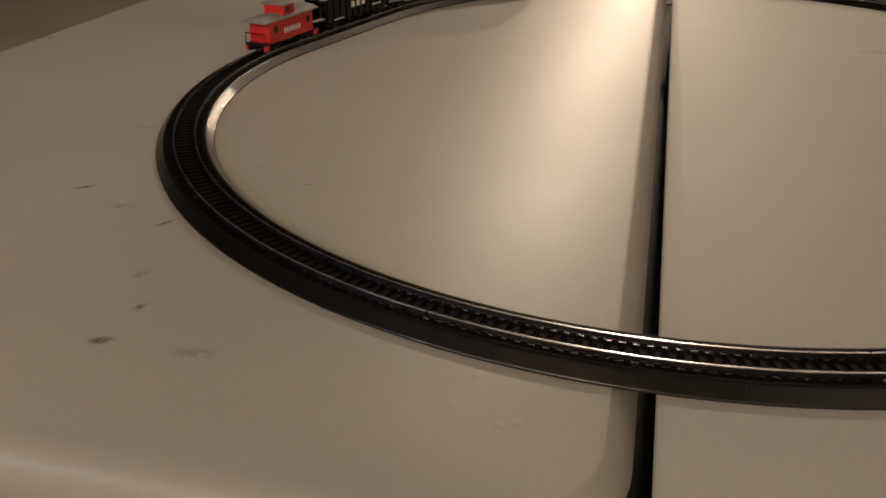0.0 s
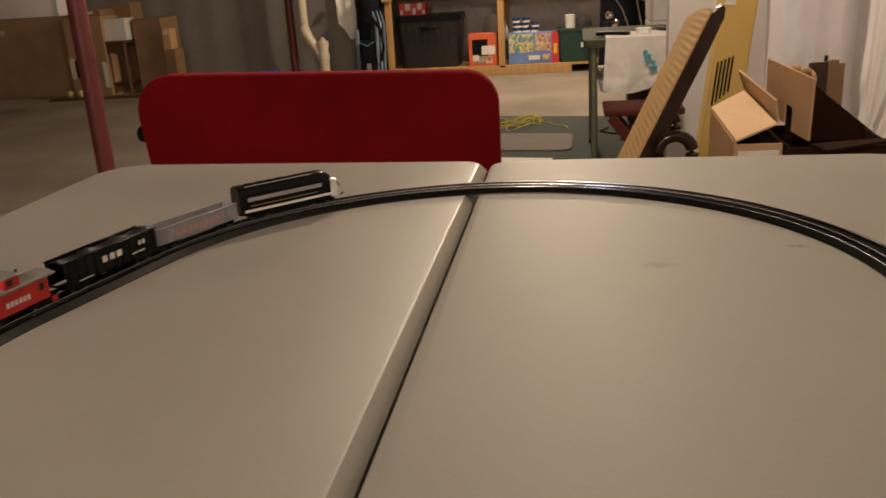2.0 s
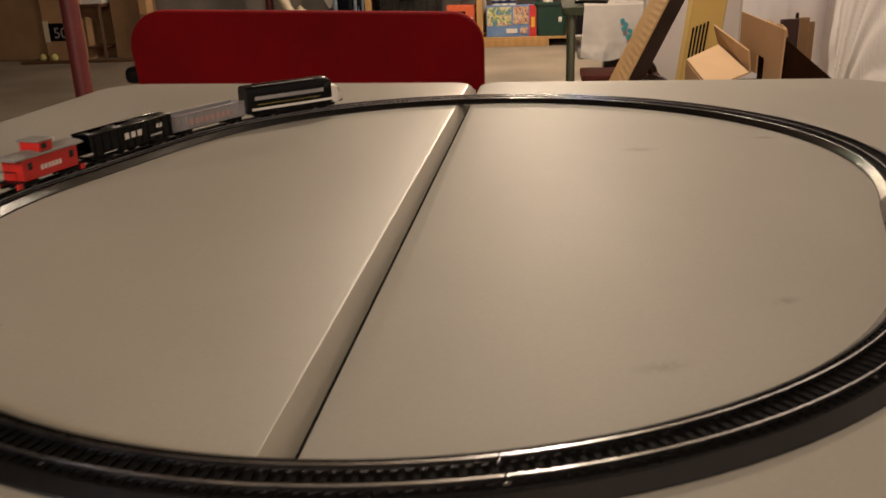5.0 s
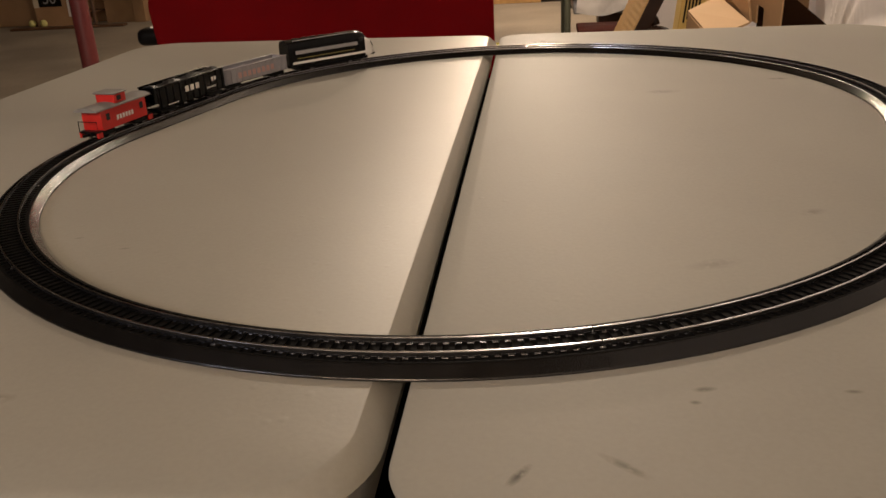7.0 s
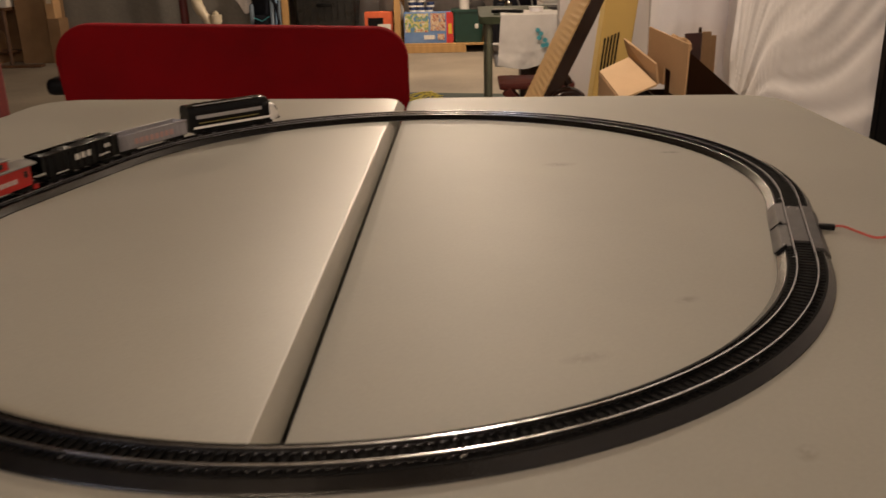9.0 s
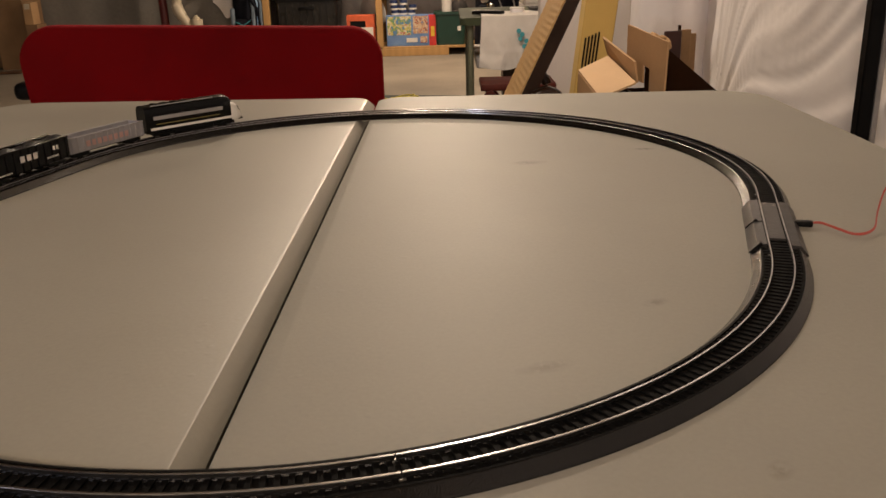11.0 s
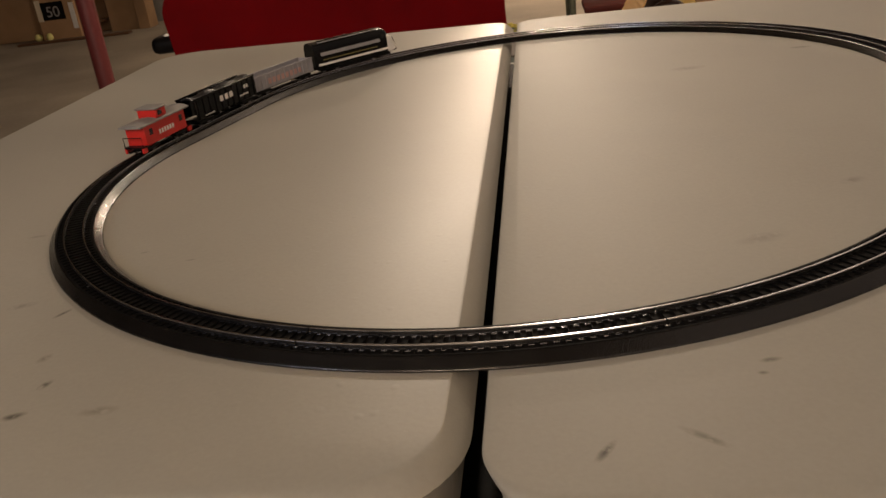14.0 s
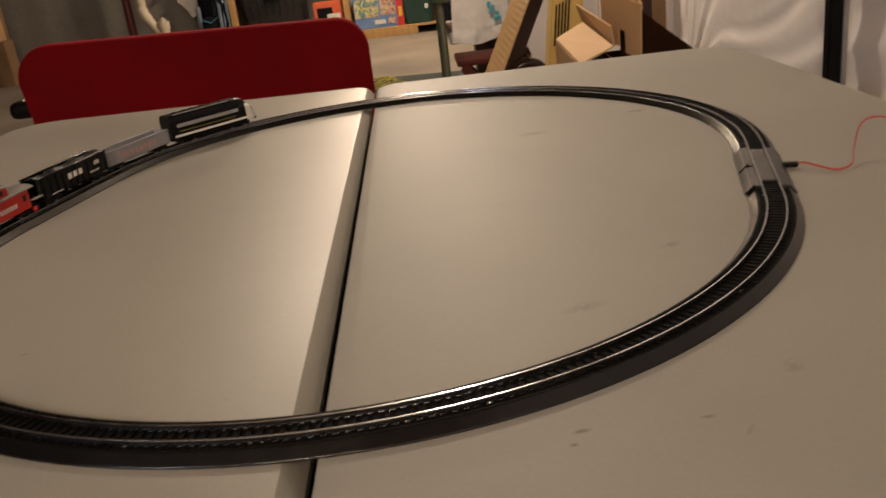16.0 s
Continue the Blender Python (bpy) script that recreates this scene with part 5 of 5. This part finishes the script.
def cane_at(u, v):
    y = 0.002 + u * 0.224
    r = -0.30 + (0.612 - droop(y)) * v
    return back_at(r, -0.005 + 0.0004 * math.sin(r * 2 * math.pi / 0.0122 + 0.7 * noise.noise(Vector((r * 50, u * 2, 3)))), y)


part("cane_panel", grid(8, 660, cane_at, None, 0.003), "cane", cane, "woven golden cane panel")
for yy in (-0.014, 0.240):
    ring = [(0.0155 + 0.029 * math.cos(a), yy, 0.600 + 0.029 * math.sin(a)) for a in [math.pi * 1.25 - k * math.pi * 2.0 / 22 for k in range(20)]]
    part("arm_scroll", tube(ring + [(0.0, yy, 0.50)], 0.0108, 12), "walnut", cane, "curled dark arm")
    part("rocker", tube([(-0.30 + k * 0.06, yy, 0.012 + 0.9 * (-0.30 + k * 0.06 + 0.02) ** 2) for k in range(12)], 0.012, 10), "walnut", cane)
    part("leg", tube([(-0.16, yy, 0.03), (-0.18, yy, 0.26)], 0.013, 10), "walnut", cane)
    part("leg", tube([(0.12, yy, 0.03), (0.02, yy, 0.30), (0.0, yy, 0.51)], 0.013, 10), "walnut", cane)
part("seat_frame", box(-0.42, -0.17, 0.0, 0.23, 0.245, 0.275, 0.01), "walnut", cane)

# ---- cartons against the wall ----
# inside panels take a darker card for the shade within the box
def open_carton(name, x0, x1, y0, y1, z1, turn, flaps, label, inside="card_dark", side="card"):
    cx, cy = (x0 + x1) / 2, (y0 + y1) / 2
    w, d, t = (x1 - x0) / 2, (y1 - y0) / 2, 0.004
    c = thing(name, cx, cy, 0, turn, label=label, category="box", group="open cartons")
    part("front_panel", box(-w, w, -d, -d + t, 0, z1, 0.001, 1), side, c)
    part("back_panel", box(-w, w, d - t, d, 0, z1, 0.001, 1), inside, c)
    part("side_panel", box(-w, -w + t, -d + t, d - t, 0, z1, 0.001, 1), side, c)
    part("side_panel", box(w - t, w, -d + t, d - t, 0, z1, 0.001, 1), inside, c)
    part("bottom_panel", box(-w + t, w - t, -d + t, d - t, 0.0, t, 0.0, 1), side, c)
    for edge, length, lean, m in flaps:
        span = w if edge in "fb" else d
        bm = box(-span + 0.002, span - 0.002, 0, length, -t / 2, t / 2, 0.001, 1)
        where = {"f": pose(0, -d, z1, lean, 0, 180), "b": pose(0, d, z1, lean, 0, 0), "l": pose(-w, 0, z1, lean, 0, 90), "r": pose(w, 0, z1, lean, 0, -90)}[edge]
        part("flap", moved(bm, where), m, c)
    return c


def sheet_of(corners, t=0.004):
    """A piece of board between its corners."""
    ps = [Vector(p) for p in corners]
    n = (ps[1] - ps[0]).cross(ps[-1] - ps[0]).normalized() * t / 2
    return loft([[p - n for p in ps], [p + n for p in ps]])


first = open_carton("cardboard_box", 0.376, 0.460, 1.118, 1.40, 0.594, 0, [], "open brown carton with pale folded flaps")
for m, q in (("card_pale", [(0.367, 1.330, 0.625), (0.379, 1.115, 0.600), (0.455, 1.150, 0.622), (0.446, 1.420, 0.643)]), ("card", [(0.4375, 1.440, 0.684), (0.452, 1.440, 0.639), (0.466, 1.190, 0.617), (0.462, 1.200, 0.6575)]), ("card", [(0.368, 1.330, 0.622), (0.370, 1.330, 0.500), (0.379, 1.117, 0.500), (0.379, 1.117, 0.597)])):
    part("flap", moved(sheet_of(q), first.matrix_world.inverted()), m, first)
part("paper_label", box(-0.034, 0.036, -0.1435, -0.1405, 0.516, 0.582, 0, 1), "white", first, "white paper label")
# front, sides and two flaps carry their shade in the card colour
second = open_carton("cardboard_box", 0.476, 0.655, 1.142, 1.36, 0.580, 0, [], "open carton with a tall upright flap, shaded dark in its colour", "card_dark", "card_dark")
for m, q in (("card", [(0.466, 1.300, 0.722), (0.512, 1.140, 0.701), (0.509, 1.140, 0.592), (0.494, 1.203, 0.598), (0.494, 1.203, 0.642), (0.486, 1.230, 0.647), (0.486, 1.230, 0.610), (0.466, 1.300, 0.620)]),
             ("card_dark", [(0.513, 1.340, 0.668), (0.566, 1.340, 0.660), (0.668, 1.300, 0.572), (0.668, 1.300, 0.555), (0.513, 1.340, 0.555)]),
             ("card_dark", [(0.512, 1.146, 0.584), (0.622, 1.146, 0.590), (0.654, 1.110, 0.597), (0.530, 1.104, 0.580)])):
    part("flap", moved(sheet_of(q), second.matrix_world.inverted()), m, second)
bowl = thing("wicker_bundle", 0.562, 1.42, 0.605, label="tan twisted paper bundle behind the carton", category="bundle")
for q in (0.0, 1.3):
    part("twist", tube([(0.020 * math.cos(a + q), 0.010 * math.sin(a * 2), 0.062 + 0.006 * q + 0.014 * math.sin(a)) for a in [k * 0.45 for k in range(14)]], 0.0055, 8), "card", bowl)
part("stem", tube([(0, 0, -0.605), (0, 0, 0.055)], 0.012, 8), "card_dark", bowl)
# second and third panels take a darker card for the shadow behind the carton
for k, (xx, yy, hh, wide, m) in enumerate(((0.597, 1.45, 0.692, 0.020, "chairwood"), (0.640, 1.50, 0.690, 0.011, "card_old"), (0.668, 1.55, 0.676, 0.009, "card_old"), (0.619, 1.48, 0.702, 0.003, "card_dark"))):
    pnl = thing("folded_cardboard", xx, yy, 0, 12 - 4 * k, label="flat folded cardboard standing against the wall", category="cardboard", group="folded cardboard")
    part("sheet", box(-wide, wide, -0.004, 0.004, 0, hh, 0.001, 1), m, pnl)
long_box = thing("long_carton", 0.585, 2.52, 0, label="tall yellow kraft carton leaning against the wall", category="box")
part("carton_body", moved(box(-0.055, 0.055, -0.05, 0.05, 0, 1.85, 0.003, 1), pose(-0.055, 0, 0.02, 0, 6.5, 0)), "yellowcard", long_box)
for k in range(5):
    part("printed_bar", moved(box(-0.042 + k * 0.011, -0.036 + k * 0.011, -0.0512, -0.049, 0.42 + 0.012 * k, 0.56 + 0.006 * k, 0, 1), pose(-0.055, 0, 0.02, 0, 6.5, 0)), "black", long_box)
part("paper_label", moved(box(-0.045, -0.012, -0.0514, -0.049, 0.74, 1.05, 0, 1), pose(-0.055, 0, 0.02, 0, 6.5, 0)), "white", long_box)
part("green_label", moved(box(0.005, 0.035, -0.0514, -0.049, 0.86, 1.02, 0, 1), pose(-0.055, 0, 0.02, 0, 6.5, 0)), "teal", long_box)
wrap = thing("wrapped_roll", 0.735, 2.05, 0, label="tall roll wrapped in cloudy white plastic film", category="roll")


def film_at(u, v):
    """The wrap's skin: a flattened tube, slack here and there."""
    a, z = 2 * math.pi * u, 2.05 * v
    slack = 0.006 * noise.noise(Vector((3 * math.cos(a), 3 * math.sin(a), z * 2.2))) + 0.0025 * noise.noise(Vector((9 * math.cos(a), 9 * math.sin(a), z * 14)))
    return ((0.112 + slack) * math.cos(a), (0.165 + slack) * math.sin(a), z)


part("film_wrap", grid(72, 160, film_at), "film", wrap)
part("core_tube", lathe([(0.030, 2.04), (0.040, 2.04), (0.040, 2.09), (0.030, 2.09)], 20), "card", wrap, "cardboard core tube")
post = thing("black_post", 0.775, 0.865, 0, label="black square post with a grey edge strip by the wall", category="post")
part("bar", box(-0.016, 0.008, -0.012, 0.012, 0, 2.2, 0.003, 1), "black", post)
part("edge_strip", box(0.0085, 0.018, -0.011, 0.011, 0, 2.2, 0.002, 1), "silver", post)

# ---- sheet that hangs along the wall ----
drape = thing("hanging_sheet", 0.82, 0, 0, label="white cotton sheet hanging in slanting folds along the wall", category="sheet")


def drape_at(u, v):
    """Hanging cloth: irregular creases that run slantwise down into a gathered fold."""
    y = -3.2 + u * 16.0 if u < 0.2 else (u - 0.2) * 2.45
    z = 0.03 + v * 2.28
    near, far = max(0.02, 1.82 - y), z - 0.40 + 0.10 * noise.noise(Vector((y * 2.2, z * 1.4, 2)))
    q, p = math.atan2(far, near), math.hypot(near, far)
    broad = noise.noise(Vector((q * 7, p * 0.9, 5)))
    crease = noise.noise(Vector((q * 19, p * 0.8, 9)))
    small = noise.noise(Vector((q * 42, p * 1.5, 13)))
    fade = max(0.2, min(1, (y - 0.3) * 1.6)) if y > 0 else 0.3
    return (-0.014 + fade * (0.009 * broad + 0.0075 * crease + 0.003 * small), y, z)


part("cloth", grid(680, 170, drape_at, None, 0.002), "sheet", drape)

# ---- far left: cartons, small table, ledge load ----
carton("cardboard_box", -5.30, -4.42, 6.95, 7.30, 0, 0.71, "card_mid", "large brown cardboard box on the floor", faces=[("card_pale", 0.05, 0.3, 0.80, 0.86)])
cart50 = carton("cardboard_box", -4.36, -4.00, 6.80, 7.20, 0, 0.695, "card_mid", "brown cardboard box with a dark number label", faces=[("cream", 0.0, 0.14, 0.24, 0.50), ("black", 0.14, 0.72, 0.25, 0.47), ("white", 0.86, 0.98, 0.12, 0.44)])
txt = bpy.data.curves.new("number", "FONT")
txt.body, txt.size, txt.extrude, txt.align_x = "50", 0.13, 0.0008, "CENTER"
tmp = new("tmp_number", txt)
me = bpy.data.meshes.new_from_object(tmp.evaluated_get(bpy.context.evaluated_depsgraph_get()))
bpy.data.objects.remove(tmp)
me.materials.append(M["silver"])
num = new("number", me)
num.parent, num.matrix_basis = cart50, pose(-0.025, -0.207, 0.20, 90, 0, 0)
carton("cardboard_box", -4.30, -4.02, 6.85, 7.10, 0.6955, 0.75, "card_old", "flat brown box on a cardboard box", faces=[("white", 0.35, 0.75, 0.4, 0.8)])
cooler = thing("white_chest", -4.86, 7.12, 0.7105, label="white plastic chest with a pale edge strip on a large carton", category="chest")
part("chest_body", box(-0.42, 0.39, -0.16, 0.16, 0, 0.30, 0.012), "sheet", cooler)
part("chest_lid", box(-0.43, 0.40, -0.165, 0.165, 0.3005, 0.36, 0.015), "white", cooler, "white rounded lid")
part("edge_strip", box(0.355, 0.385, -0.166, -0.1602, 0.01, 0.29, 0.001, 1), "white", cooler)
side_table = thing("side_table", -3.955, 6.95, 0, label="small brown wooden side table with an arched apron", category="table")
part("top", box(-0.145, 0.145, -0.14, 0.14, 0.452, 0.478, 0.004, 1), "brownwood", side_table)
for a in (-0.12, 0.12):
    for b in (-0.115, 0.115):
        part("leg", tube([(a, b, 0), (a, b, 0.452)], 0.02, 8, radii=[0.014, 0.02]), "brownwood", side_table)
arch = [(-0.12, 0.45), (-0.12, 0.26)] + [(-0.075 + 0.075 * (1 - math.cos(a)), 0.30 + 0.075 * math.sin(a)) for a in [math.pi * k / 10 for k in range(11)]] + [(0.12, 0.26), (0.12, 0.45)]
part("apron", loft([[(a, yy, z) for a, z in arch] for yy in (-0.13, -0.115)]), "brownwood", side_table)
part("lower_shelf", box(-0.12, 0.12, -0.11, 0.11, 0.10, 0.115, 0.002, 1), "brownwood", side_table)
carton("white_box", -4.06, -3.815, 6.85, 7.05, 0.4785, 0.665, "white", "white box on the small side table", turn=4)
carton("cardboard_box", -3.79, -3.52, 6.95, 7.30, 0, 0.650, "card_old", "brown cardboard box beside the side table")
carton("cardboard_box", -4.07, -3.86, 7.10, 7.32, 0, 0.79, "card_old", "tall brown cardboard box behind the side table")
carton("cardboard_box", -3.515, -3.41, 6.92, 7.10, 0, 0.375, "card_old", "small brown cardboard box on the floor")
carton("narrow_box", -3.51, -3.435, 6.92, 7.05, 0.3755, 0.555, "card", "narrow pale cardboard box standing on end", faces=[("cream", 0.2, 0.8, 0.7, 0.95)])
plank = thing("wood_plank", -4.05, 6.66, 0, 4, label="dark flat wooden plank lying on the floor", category="plank")
part("plank_board", box(-0.45, 0.55, -0.05, 0.05, 0, 0.02, 0.003, 1), "brownwood", plank)
for a, b in ((-4.30, 6.80), (-4.42, 6.82)):
    tb = thing("small_ball", a, b, 0, label="pale yellow ball on the floor", category="ball", group="balls on the floor")
    part("felt", lathe([(0.002, 0), (0.016, 0.004), (0.028, 0.016), (0.033, 0.033), (0.028, 0.050), (0.016, 0.062), (0.002, 0.066)], 18), "ball", tb)
bench = thing("low_bench", -5.45, 7.4, 0, label="black low bench with a red bag and cloth on it", category="bench")
part("bench_top", box(-0.35, 0.35, -0.2, 0.2, 0.22, 0.27, 0.006), "black", bench)
for a in (-0.3, 0.3):
    part("bench_side", box(a - 0.02, a + 0.02, -0.19, 0.19, 0, 0.221, 0.004, 1), "black", bench)
bag = thing("red_bag", -5.20, 7.35, 0.2705, label="crumpled bright red bag on the bench", category="bag")
part("sack", grid(20, 14, lambda u, v: ((0.14 + 0.02 * noise.noise(Vector((u * 9, v * 9, 2)))) * math.cos(2 * math.pi * u) * math.sin(math.pi * (0.02 + 0.96 * v)), 0.12 * math.sin(2 * math.pi * u) * math.sin(math.pi * (0.02 + 0.96 * v)), 0.15 - 0.15 * math.cos(math.pi * v) + 0.012 * noise.noise(Vector((u * 7, v * 5, 9))) * v)), "orange", bag)
cloth2 = thing("olive_cloth", -5.48, 7.32, 0.2705, label="folded olive cloth on the bench", category="cloth")
part("fold", box(-0.13, 0.10, -0.12, 0.12, 0, 0.09, 0.03, 3), "carpet", cloth2)
lid = thing("blue_crate", -2.50, 6.70, 0, label="deep blue plastic crate on the floor", category="crate")
part("crate_tub", loft([[(a, b, 0) for a, b in rounded([(-0.07, -0.07), (0.07, -0.07), (0.07, 0.07), (-0.07, 0.07)], [0.02] * 4)], [(a, b, 0.155) for a, b in rounded([(-0.08, -0.08), (0.08, -0.08), (0.08, 0.08), (-0.08, 0.08)], [0.02] * 4)]]), "cobalt", lid)
part("crate_rim", prism(rounded([(-0.09, -0.09), (0.09, -0.09), (0.09, 0.09), (-0.09, 0.09)], [0.02] * 4), 0.15, 0.172, None, 0.004), "cobalt", lid)
LEDGE = 0.94
carton("cardboard_box", -3.10, -2.70, 7.45, 7.80, LEDGE, LEDGE + 0.22, "card_old", "brown cardboard box on the concrete ledge", faces=[("white", 0.42, 0.52, 0.25, 0.45)])
carton("cardboard_box", -3.46, -3.14, 7.62, 7.95, LEDGE, LEDGE + 0.30, "card_dark", "dark brown box on the concrete ledge")
roll2 = thing("carpet_roll", -3.98, 7.55, LEDGE, -18, label="tan rolled carpet lying on the ledge", category="carpet roll")
part("roll", moved(lathe([(0.062, -0.26), (0.072, -0.25), (0.074, 0.0), (0.072, 0.25), (0.062, 0.26)], 20), pose(0, 0, 0.1, 0, 76, 0)), "carpet", roll2)
part("inner_turn", moved(lathe([(0.035, -0.262), (0.035, 0.262)], 16), pose(0, 0, 0.1, 0, 76, 0)), "card_pale", roll2)
heap = thing("dark_bag", -3.62, 7.65, LEDGE, label="dark cloth bag on the concrete ledge", category="bag")
part("sack", box(-0.22, 0.22, -0.14, 0.16, 0, 0.30, 0.08, 4), "darkcloth", heap)
foam = thing("foam_strip", -3.54, 7.44, LEDGE, label="cream foam strip leaning on the ledge", category="foam strip")
part("strip", moved(box(-0.028, 0.028, -0.012, 0.012, 0, 0.22, 0.006), pose(0, 0, 0.012, 0, 42, 0)), "cream", foam)
heap2 = thing("paper_heap", -4.20, 7.52, LEDGE, label="crumpled brown paper on the concrete ledge", category="paper")
part("crumple", grid(18, 18, lambda u, v: ((u - 0.5) * 0.26, (v - 0.5) * 0.2, 0.11 * math.sin(math.pi * u) * math.sin(math.pi * v) * (0.8 + 0.6 * noise.noise(Vector((u * 8, v * 8, 4))))), None, 0.002), "card", heap2)
frame_ = thing("framed_picture", -4.32, 7.62, LEDGE, 6, label="dark picture in a white frame leaning on the ledge", category="picture")
part("frame", box(-0.11, 0.11, -0.01, 0.01, 0, 0.36, 0.003, 1), "white", frame_)
part("print", box(-0.085, 0.085, -0.012, -0.009, 0.09, 0.33, 0.001, 1), "darkcloth", frame_)
insul = thing("grey_insulation", -4.60, 7.60, LEDGE, label="grey insulation roll on the concrete ledge", category="insulation")
part("batt", box(-0.12, 0.08, -0.1, 0.15, 0, 0.42, 0.03, 3), "sheet", insul)
stud = thing("leaning_stud", -4.62, 7.24, 0, label="pale wooden stud leaning on the concrete wall", category="stud")
part("lumber", moved(box(-0.03, 0.03, -0.02, 0.02, 0, 1.5, 0.003, 1), pose(0, 0, 0.0, 0, 7, 0)), "cream", stud)
part("second_lumber", moved(box(0.05, 0.09, -0.02, 0.02, 0, 1.0, 0.003, 1), pose(0, 0, 0.0, 0, -4, 0)), "pine", stud)
for k, (xx, m, hh) in enumerate(((-2.02, "white", 0.20), (-2.16, "cream", 0.13), (-2.30, "card", 0.16), (-2.58, "darkcloth", 0.26), (-1.86, "darkcloth", 0.24))):
    carton("storage_box", xx - 0.06, xx + 0.06, 7.45, 7.62, LEDGE, LEDGE + hh, m, "small storage box on the concrete ledge")
